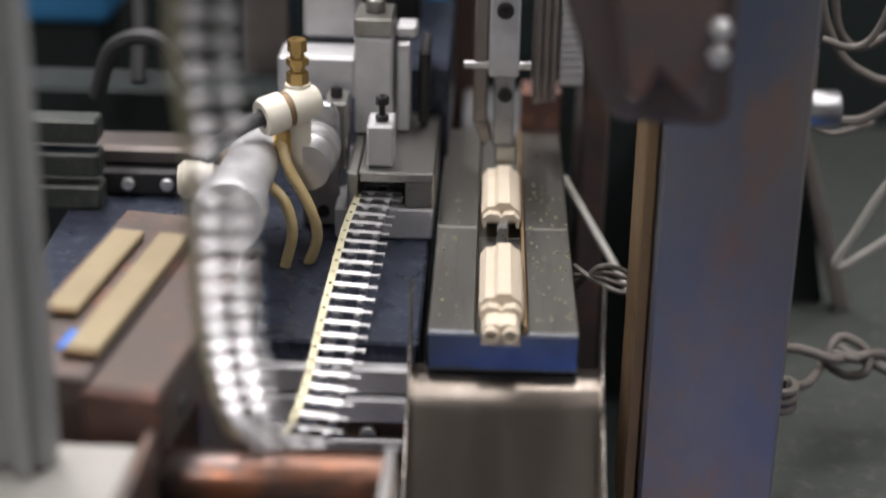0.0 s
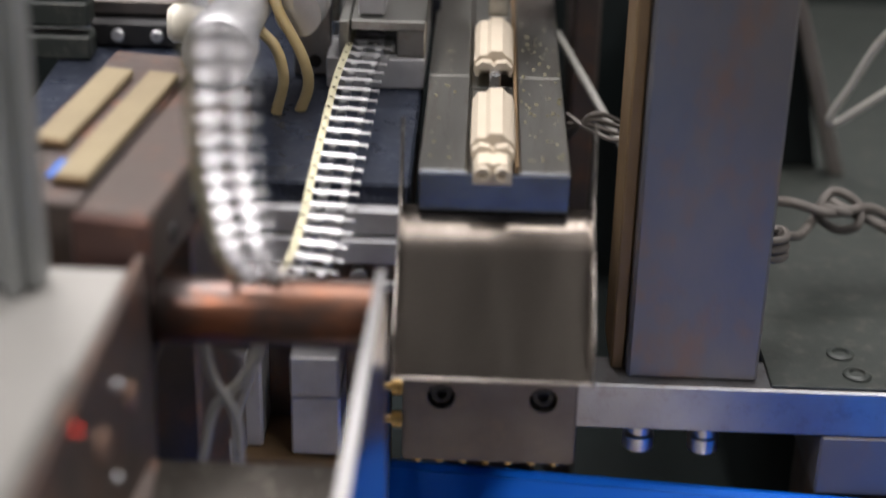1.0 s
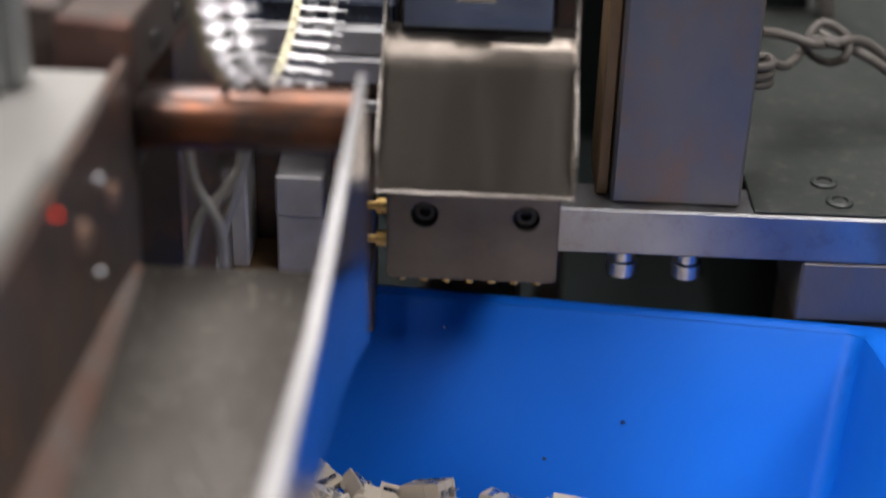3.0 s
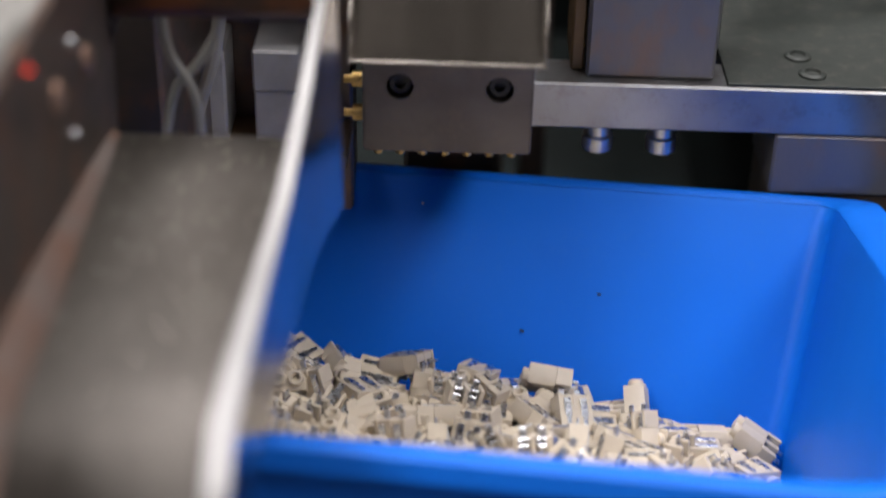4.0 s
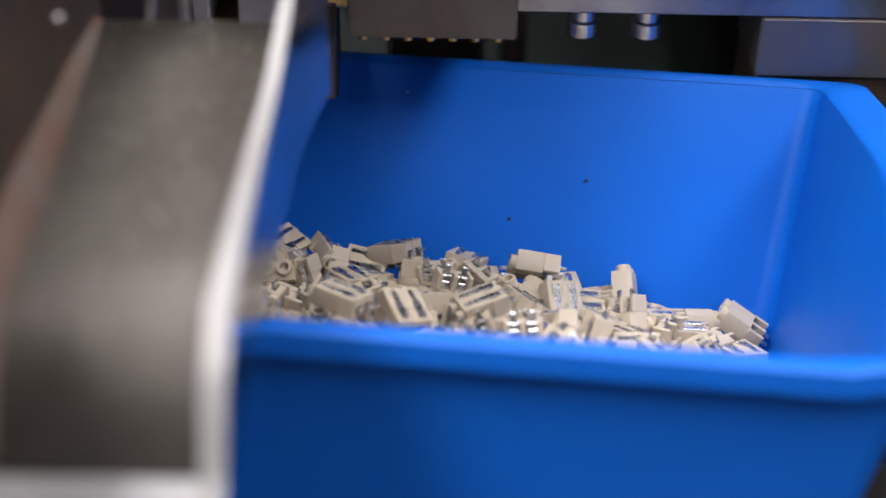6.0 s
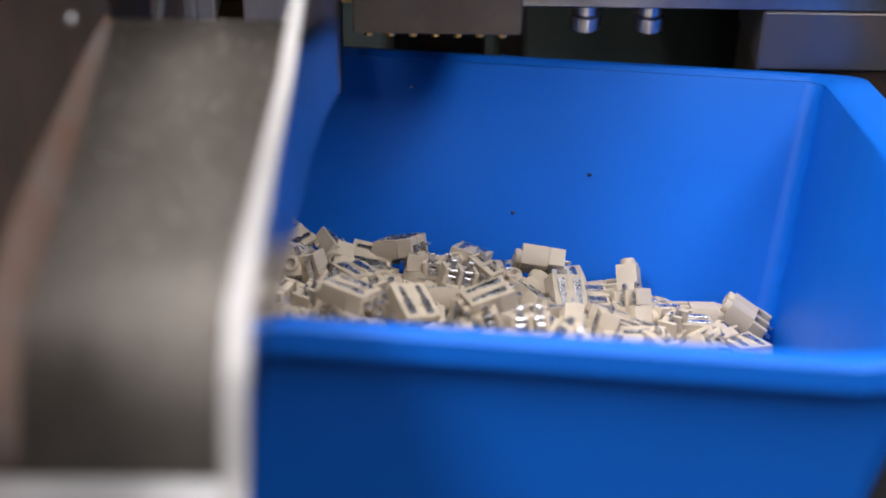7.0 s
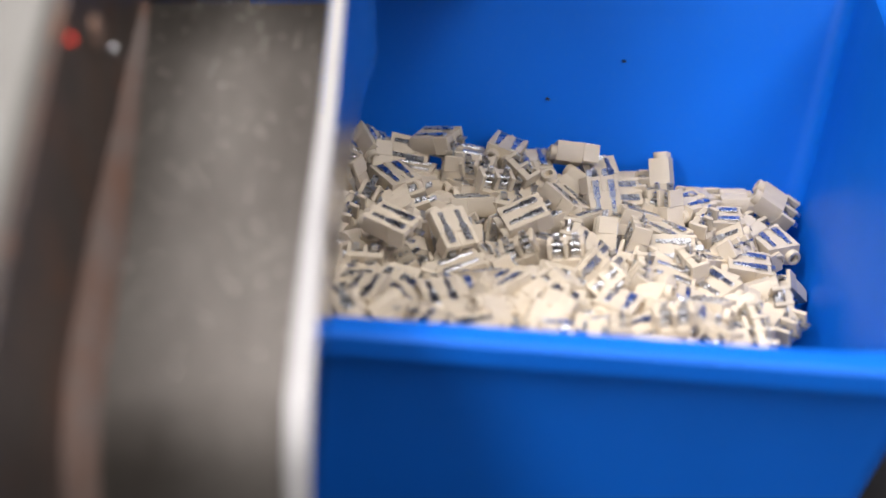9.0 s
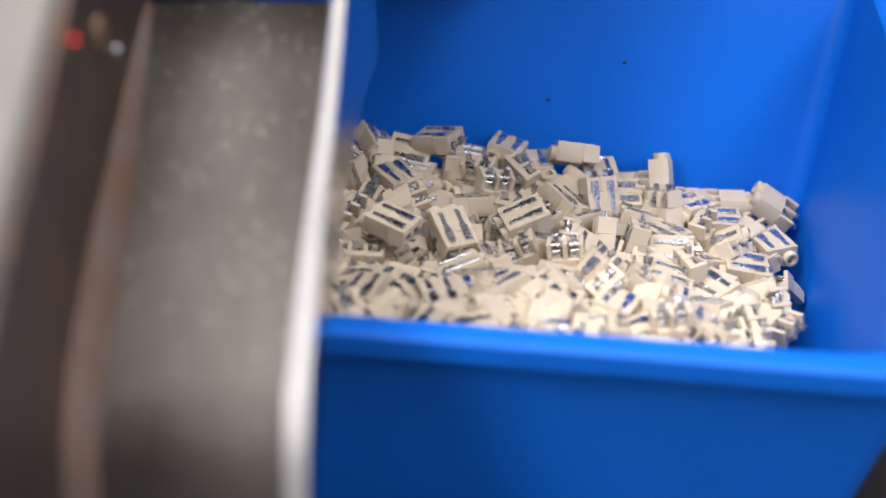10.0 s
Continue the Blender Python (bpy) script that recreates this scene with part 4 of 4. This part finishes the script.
def background():
    t = thing("rear_machine", "dark machine parts behind the feeder", "machine")
    simple("rear_plate", DARKGREEN, lambda bm: box(bm, -0.20, 0.20, 0.30, 0.31, -0.160, 0.25, 0.001), t)
    simple("top_plate", GREYBAR, lambda bm: box(bm, -0.0520, -0.0130, 0.110, 0.135, 0.0290, 0.0360, 0.0008), t)
    simple("top_plate", WHITEALU, lambda bm: box(bm, -0.0440, -0.0160, 0.115, 0.130, 0.0362, 0.0440, 0.0008), t)
    simple("top_column", DARK, lambda bm: box(bm, -0.0150, -0.0070, 0.120, 0.150, -0.012, 0.0430, 0.001), t)
    simple("rear_bar", DARKGREEN, lambda bm: box(bm, -0.100, -0.030, 0.095, 0.110, -0.006, 0.0080, 0.001), t)
    simple("rear_bar", BLOCKSTEEL, lambda bm: box(bm, -0.085, -0.045, 0.070, 0.080, 0.0000, 0.0040, 0.0008), t)
    simple("upright", GREYBAR, lambda bm: box(bm, -0.0470, -0.0360, 0.115, 0.125, -0.006, 0.0900, 0.0008), t)
    simple("cross_block", DARK, lambda bm: box(bm, -0.070, -0.040, 0.068, 0.082, -0.0060, -0.0002, 0.0008), t)
    for x in (-0.0640, -0.0560, -0.0480):
        cap_screw(t, (x, 0.0678, -0.0030), (0, -1, 0), 0.0013, 0.0012, ALU)
    for k in range(3):
        simple("slat", GREENTABLE, lambda bm: box(bm, -0.098, -0.068, 0.060, 0.066, -0.006 + 0.007 * k, -0.0010 + 0.007 * k, 0.0005), t)
    for pts in ([(-0.075, 0.09, 0.008), (-0.070, 0.088, 0.020), (-0.060, 0.086, 0.022), (-0.054, 0.088, 0.010)], [(-0.085, 0.12, 0.06), (-0.070, 0.11, 0.030), (-0.068, 0.10, 0.0081)]):
        bm = bmesh.new()
        tube(bm, pts, 0.0018, 8)
        part("black_hose", bm, RUBBER, t)
    for x0, x1, y, z0, z1 in ((-0.129, -0.098, 0.20, -0.0088, 0.050), (-0.020, 0.005, 0.22, -0.0150, 0.030)):
        b = thing("blue_box", "blue plastic box on a dark stand", "box", "far blue boxes")
        simple("box_body", BLUECRATE, lambda bm: box(bm, x0, x1, y, y + 0.03, z0, z1, 0.003, seg=2), b)
        simple("box_support", DARKGREEN, lambda bm: box(bm, x0 + 0.003, x1 - 0.003, y + 0.002, y + 0.028, -0.160, z0 - 0.0002, 0.001), b)


sloped(background)


# ---- blue bin ----
TILT, TURN = 18.0, -5.3
BIN = Matrix.Translation((0.030, -0.080, -0.060)) @ Matrix.Rotation(radians(TURN), 4, "Z") @ Matrix.Rotation(radians(-TILT), 4, "X")


def rounded(u0, u1, v0, v1, r, n=7):
    pts = []
    for cx, cy, a0 in ((u1 - r, v0 + r, -90), (u1 - r, v1 - r, 0), (u0 + r, v1 - r, 90), (u0 + r, v0 + r, 180)):
        for k in range(n + 1):
            a = radians(a0 + 90 * k / n)
            pts.append((cx + r * math.cos(a), cy + r * math.sin(a)))
    # extra points along the straight sides
    out = []
    for i, p in enumerate(pts):
        out.append(p)
        q = pts[(i + 1) % len(pts)]
        if math.dist(p, q) > 0.02:
            out += [(p[0] + (q[0] - p[0]) * k / 10, p[1] + (q[1] - p[1]) * k / 10) for k in range(1, 10)]
    return out


def rim_height(v):
    s = min(1.0, max(0.0, (v + 0.009) / 0.034))
    return 0.0196 * s * s * (3 - 2 * s)


def blue_bin():
    top = (-0.0750, 0.0522, -0.0130, 0.0900)
    low = (-0.0640, 0.0410, -0.0050, 0.0650)
    depth, wall = -0.055, 0.0018
    ref = rounded(*top, 0.004)
    b = thing("parts_bin", "open blue plastic parts bin half full of ivory connectors", "bin")
    b.matrix_world = BIN

    def loop(bm, f, grow, dz, r, front=None, right=None):
        """f: 0 at the floor, 1 at the rim."""
        g = (grow, grow if right is None else right, grow if front is None else front, grow)
        a = rounded(*[low[i] + (top[i] - low[i]) * f + (g[i] if i % 2 else -g[i]) for i in range(4)], r * 0.5)
        out = []
        for p, q in zip(a, ref):
            # the rim climbs where it turns into the side flange
            s = min(1.0, max(0.0, (p[0] - 0.0480) / 0.0060)) * max(0.0, 1 - (p[1] + 0.0165) / 0.040) if f == 1.0 and right else 0.0
            out.append(bm.verts.new((p[0], p[1], depth + (rim_height(q[1]) - depth) * f + dz + 0.0030 * s)))
        return out

    def skin(bm, loops, closed):
        n = len(loops[0])
        for p, q in zip(loops, loops[1:] + (loops[:1] if closed else [])):
            for k in range(n):
                bm.faces.new((p[k], p[(k + 1) % n], q[(k + 1) % n], q[k]))
        if not closed:
            bm.faces.new(loops[0])
            bm.faces.new(loops[-1][::-1])
    bm = bmesh.new()
    loops = [loop(bm, 0.0, -0.006, 0.0, 0.004), loop(bm, 0.0, -0.0015, 0.0006, 0.0065), loop(bm, 0.04, 0.0, 0.0010, 0.008)]
    loops += [loop(bm, f, 0.0, 0.0, 0.008) for f in (0.25, 0.5, 0.75, 0.96)]
    loops += [loop(bm, 1.0, 0.0002, -0.0008, 0.008), loop(bm, 1.0, wall, -0.0012, 0.009), loop(bm, 0.96, wall, -0.0030, 0.009)]
    loops += [loop(bm, f, wall, 0.0, 0.009) for f in (0.6, 0.3, 0.02)] + [loop(bm, 0.0, wall - 0.002, -0.0020, 0.007)]
    skin(bm, loops, False)
    part("tub", bm, BLUEPLASTIC, b)
    bm = bmesh.new()
    loops = [loop(bm, 1.0, 0.0002, -0.0007, 0.008), loop(bm, 1.0, 0.0008, -0.0001, 0.0085, None, 0.0010), loop(bm, 1.0, 0.0014, 0.0004, 0.009, None, 0.0030),
             loop(bm, 1.0, 0.0030, 0.0005, 0.009, 0.0052, 0.0085), loop(bm, 1.0, 0.0036, -0.0001, 0.009, 0.0060, 0.0092),
             loop(bm, 1.0, 0.0036, -0.0034, 0.009, 0.0060, 0.0092), loop(bm, 1.0, 0.0028, -0.0036, 0.009, 0.0052, 0.0084), loop(bm, 1.0, 0.0022, -0.0014, 0.009, 0.0026, 0.0030)]
    skin(bm, loops, True)
    part("rim", bm, BLUEPLASTIC, b, "rolled blue rim")
    s = thing("bin_shelf", "sloping dark steel shelf under the blue bin", "shelf")
    s.matrix_world = BIN
    simple("shelf_plate", DARK, lambda bm: box(bm, -0.085, 0.095, -0.046, 0.085, -0.0605, -0.0572, 0.0004), s)
    simple("shelf_edge", ALU, lambda bm: box(bm, -0.085, 0.095, -0.050, -0.0462, -0.0640, -0.0540, 0.0006), s)
    simple("shelf_bracket", DARKSTEEL, lambda bm: box(bm, -0.070, 0.080, 0.000, 0.070, -0.100, -0.0607, 0.0004), s)
    specks = [(0.0074, 0.0828, -0.0010), (-0.0073, 0.0801, -0.0091), (-0.0294, 0.0876, 0.0137)]
    for i, p in enumerate(specks):
        d = simple("speck", DARK if i < 2 else TIN, lambda bm: box(bm, -0.0004, 0.0004, -0.0003, 0.0002, -0.0002, 0.0002, 0.0001) if i < 2 else box(bm, -0.0002, 0.0002, -0.0001, 0.0002, -0.0002, 0.0001, 0))
        d.matrix_world = BIN @ pose(*p, 15, 20 * i, 0)
        tagged(d, "tiny dark crumb stuck to the bin wall" if i < 2 else "tiny bright crumb stuck to the bin wall", "crumb")


blue_bin()


# ---- connectors ----
CW, CL, CH = 0.0067, 0.0096, 0.0041


def connector(name="connector"):
    """Two-pole connector: length along y with the wire holes at -y, resting on z = 0."""
    t = thing(name, "small ivory two-pole connector with tinned contacts", "connector", "ivory connectors")

    def body(bm):
        hw = CW / 2
        prof = [(-hw, 0.0), (hw, 0.0), (hw, 0.0024), (hw - 0.0008, 0.0038), (0.0009, 0.0041), (0.0002, 0.0038), (-0.0002, 0.0038), (-0.0009, 0.0041), (-hw + 0.0008, 0.0038), (-hw, 0.0024)]
        prism(bm, prof, "y", -CL / 2 + 0.0012, CL / 2 - 0.0032)
        # lower rear deck with two contact troughs
        y0, y1 = CL / 2 - 0.0032, CL / 2
        for x0, x1 in ((-hw, -hw + 0.0008), (-0.0004, 0.0004), (hw - 0.0008, hw)):
            box(bm, x0, x1, y0, y1, 0.0, 0.0036, 0.00012)
        box(bm, -hw + 0.0004, hw - 0.0004, y0, y1 - 0.0002, 0.0002, 0.0016, 0.0001)
        # wire sockets
        for c in (hw / 2, -hw / 2):
            lathe(bm, (c, -CL / 2 + 0.0013, 0.0022), (0, -1, 0), [(-0.0002, 0.00148), (0.0011, 0.00148), (0.0013, 0.00135), (0.0013, 0.00090), (0.0002, 0.00080)], 14)
    simple("housing", IVORY, body, t)

    def contact(bm, c):
        y0 = CL / 2 - 0.0032
        box(bm, c - 0.0009, c + 0.0009, y0, y0 + 0.0016, 0.0017, 0.0029, 0.00015)
        box(bm, c - 0.0011, c + 0.0011, y0 + 0.0018, y0 + 0.0027, 0.0017, 0.0025, 0.00012)
        box(bm, c - 0.0006, c + 0.0006, y0 + 0.0026, y0 + 0.0046, 0.0018, 0.0022, 0.0001)
    for c in (CW / 4, -CW / 4):
        simple("contact", TIN, lambda bm: contact(bm, c), t)
        simple("solder_tab", TIN, lambda bm: (box(bm, c - 0.00045, c + 0.00045, -CL / 2 + 0.0020, 0.0004, -0.0003, 0.0001, 0.0001),
                                             box(bm, c - 0.0007, c + 0.0007, 0.0003, CL / 2 - 0.0010, -0.0003, 0.0001, 0.0001)), t)
    return t


FIRST = connector()
rng = random.Random(7)


def pile_height(u, v):
    """Top of the heap inside the bin, in the bin's frame."""
    h = -0.0175 - 0.120 * max(0.0, u + 0.012) + 0.0010 * math.sin(u * 90 + 1) + 0.0010 * math.sin(v * 110)
    h -= 0.0022 * min(1.0, max(0.0, (u + 0.020) / 0.012)) * min(1.0, max(0.0, (v - 0.035) / 0.030))
    h += 0.0014 * min(1.0, max(0.0, (v - 0.050) / 0.015))
    return h + (0.006 if u < 0 else 0.004) * min(1.3, max(0.0, 1 - v / 0.030))


def heap():
    def put(u, v, w, steep):
        face = rng.random()
        roll = rng.choice((0, 0, 180, 180, 180, 90)) if face < 0.85 else rng.uniform(0, 360)
        return BIN @ pose(u, v, w, roll + rng.gauss(0, steep), rng.gauss(0, steep), rng.uniform(0, 360)) @ pose(0, 0, -CH / 2)
    spots = []
    v = -0.0030
    row = 0
    while v < 0.0732:
        u = -0.059 + 0.0031 * (row % 2)
        while u < (0.0345 if v < 0.030 else 0.0400):
            spots.append((u + rng.uniform(-0.0015, 0.0015), v + rng.uniform(-0.0012, 0.0012)))
            u += 0.0067
        v += 0.0055
        row += 1
    first = True
    for u, v in spots:
        edge = 0.0030 if v > 0.066 else 0.0
        m = put(u, v, pile_height(u, v) - 0.0015 + rng.uniform(-0.0013, 0.0013) + edge * rng.random(), 17)
        if first:
            FIRST.matrix_basis, first = m, False
        else:
            copy_thing(FIRST, m)
    # the buried rest of the heap
    src = [o for o in FIRST.children if o.name.startswith("housing")][0].data
    co = np.empty(len(src.vertices) * 3, dtype=np.float32)
    src.vertices.foreach_get("co", co)
    co = co.reshape(-1, 3)
    faces = [tuple(p.vertices) for p in src.polygons]
    V, F = [], []
    for layer, drop in ((0, 0.0062), (1, 0.0115)):
        v = 0.0100 + 0.006 * layer
        while v < 0.069:
            u = -0.058
            while u < 0.0330:
                m = np.array(put(u + rng.uniform(-0.002, 0.002), v, pile_height(u, v) - drop, 16))
                k = len(V)
                V += (co @ m[:3, :3].T + m[:3, 3]).tolist()
                F += [tuple(i + k for i in f) for f in faces]
                u += 0.0085
            v += 0.0070
    me = bpy.data.meshes.new("buried_connectors")
    me.from_pydata(V, [], F)
    me.materials.append(IVORY)
    tagged(new("buried_connectors", me), "ivory connectors lying deeper in the bin", "connectors", kind="stuff")


heap()


# connectors waiting on the rail
RAIL_X, RAIL_Z, RAIL_UP = 0.0127, -0.0020, 3.0
waiting = [copy_thing(FIRST, pose(RAIL_X, y, RAIL_Z + 0.052 * y, RAIL_UP, 0, 0)) for y in (0.0020, 0.0112, 0.0204, 0.0560, 0.0652)]


# ---- terminal strip ----
STRIP_LINE = [(-0.0118, 0.066, 0.0085), (-0.0118, 0.05, 0.0072), (-0.0131, 0.035, 0.0049), (-0.0139, 0.02, 0.0016), (-0.0148, 0.005, -0.0029), (-0.0154, -0.01, -0.0068), (-0.0169, -0.022, -0.0094), (-0.0196, -0.032, -0.0076), (-0.0228, -0.044, 0.002), (-0.0241, -0.053, 0.0168), (-0.0237, -0.06, 0.0318), (-0.0228, -0.065, 0.049), (-0.0235, -0.068, 0.0632), (-0.0224, -0.07, 0.0765), (-0.0219, -0.071, 0.0919)]
SLOT = Vector((-0.0118, 0.05, 0.0072))


def terminal_strip():
    pts = [Vector(p) - SLOT for p in STRIP_LINE]
    ext = [2 * pts[0] - pts[1]] + pts + [2 * pts[-1] - pts[-2]]
    line = []
    for i in range(1, len(ext) - 2):
        p0, p1, p2, p3 = ext[i - 1:i + 3]
        for k in range(24):
            t = k / 24
            line.append(0.5 * ((2 * p1) + (p2 - p0) * t + (2 * p0 - 5 * p1 + 4 * p2 - p3) * t * t + (3 * p1 - p0 - 3 * p2 + p3) * t ** 3))
    strip = thing("terminal_strip", "hanging loop of shiny stamped terminals on a carrier strip", "terminal strip", at=SLOT)

    def terminal(bm):
        # along y runs the strip; x across it
        box(bm, -0.0036, 0.0026, -0.0006, 0.0006, -0.0001, 0.0002, 0.00005)
        for c, w in ((-0.0019, 0.0009), (0.0018, 0.0007)):
            box(bm, c - w, c + w, -0.0010, 0.0010, 0.0, 0.0010, 0.0003)
            rod(bm, (c - w, 0, 0.0010), (c + w, 0, 0.0010), 0.0008, 10)
        box(bm, 0.0026, 0.0042, -0.0003, 0.0003, 0.0, 0.0003, 0.0001)
        box(bm, 0.0041, 0.0044, -0.0006, 0.0006, 0.0, 0.0006, 0.0001)
    bm = bmesh.new()
    terminal(bm)
    term = mesh_of("terminal", bm, TERMINAL)
    bm = bmesh.new()
    for x0, x1, y0, y1 in ((-0.0050, -0.0046, -0.00182, 0.00182), (-0.0040, -0.0036, -0.00182, 0.00182), (-0.0046, -0.0040, -0.00182, -0.0003), (-0.0046, -0.0040, 0.0003, 0.00182)):
        box(bm, x0, x1, y0, y1, -0.0001, 0.0001, 0.00003)
    link = mesh_of("carrier_link", bm, CARRIER)
    run, want = 0.0, 0.0
    for a, b in zip(line, line[1:]):
        d = (b - a).length
        while want <= run + d:
            p = a + (b - a) * ((want - run) / d)
            y = (b - a).normalized()
            x = Vector((1, 0.12, 0))
            x = (x - y * x.dot(y)).normalized()
            z = x.cross(y)
            m = Matrix((x, y, z)).transposed().to_4x4()
            m.translation = p
            for name, me in (("terminal", term), ("carrier_link", link)):
                o = new(name, me)
                o.parent = strip
                o.matrix_basis = m
            want += 0.0036
        run += d
    return strip


strip = terminal_strip()


# ---- what moves ----
def motions():
    swing = [(0, 1.0), (0.2, 0), (0.4, 2.0), (0.5, 5.0), (0.6, 2.5), (0.8, 0), (1.2, -0.5), (1.7, 0), (1.8, 10), (1.9, 12), (2.0, 2), (2.1, 0), (2.2, 0.3), (2.3, 4), (2.5, 0), (2.7, -0.3),
             (3.6, 0), (4.5, -0.4), (10, 0)]
    sway = {0: 0, 0.2: 2, 0.4: 3, 0.5: 3, 0.6: 1, 0.8: 0.6, 1.2: 0.5, 1.7: 0.5, 1.8: 2.5, 1.9: 2.5, 2.0: 2.2, 2.1: 2, 2.2: 2, 2.3: 2.2, 2.5: 1.8, 2.7: 1.5}
    walk(strip, [(t, pose(*SLOT, -0.8 * a, 0, sway.get(t, 1.0))) for t, a in swing])
    a, b, c = waiting[:3]
    at = {y: pose(RAIL_X, y, RAIL_Z + 0.052 * y, RAIL_UP, 0, 0) for y in (0.0020, 0.0112, 0.0204)}
    walk(a, [(0, at[0.0020]), (4.60, at[0.0020]), (4.66, pose(0.0125, -0.0070, -0.0070, 35, 0, 4)), (4.73, pose(0.0120, -0.0240, -0.0290, 70, 10, 15)),
             (4.80, pose(0.0110, -0.0330, -0.0540, 85, 14, 20)), (4.88, pose(0.0040, -0.0430, -0.0830, 140, 20, 40)), (4.96, pose(-0.0010, -0.0490, -0.0800, 180, 18, 60)), (10, pose(-0.0010, -0.0490, -0.0800, 180, 18, 60))])
    walk(b, [(0, at[0.0112]), (4.62, at[0.0112]), (4.72, at[0.0020]), (4.80, pose(0.0125, -0.0090, -0.0090, 40, 0, -5)), (4.88, pose(0.0120, -0.0260, -0.0300, 80, 5, 5)),
             (4.97, pose(0.0135, -0.0340, -0.0560, 120, 15, 10)), (5.08, pose(0.0110, -0.0470, -0.0880, 165, 20, 20)), (5.15, pose(0.0102, -0.0480, -0.0835, 190, 14, 25)), (10, pose(0.0102, -0.0480, -0.0835, 190, 14, 25))])
    walk(c, [(0, at[0.0204]), (4.70, at[0.0204]), (4.90, at[0.0020]), (5.00, pose(0.0125, -0.0080, -0.0080, 40, 0, 5)), (5.08, pose(0.0130, -0.0260, -0.0300, 75, 10, 10)),
             (5.15, pose(0.0180, -0.0400, -0.0620, 120, 40, 60)), (5.20, pose(0.0225, -0.0440, -0.0850, 170, 10, 110)), (10, pose(0.0225, -0.0440, -0.0850, 170, 10, 110))])


motions()
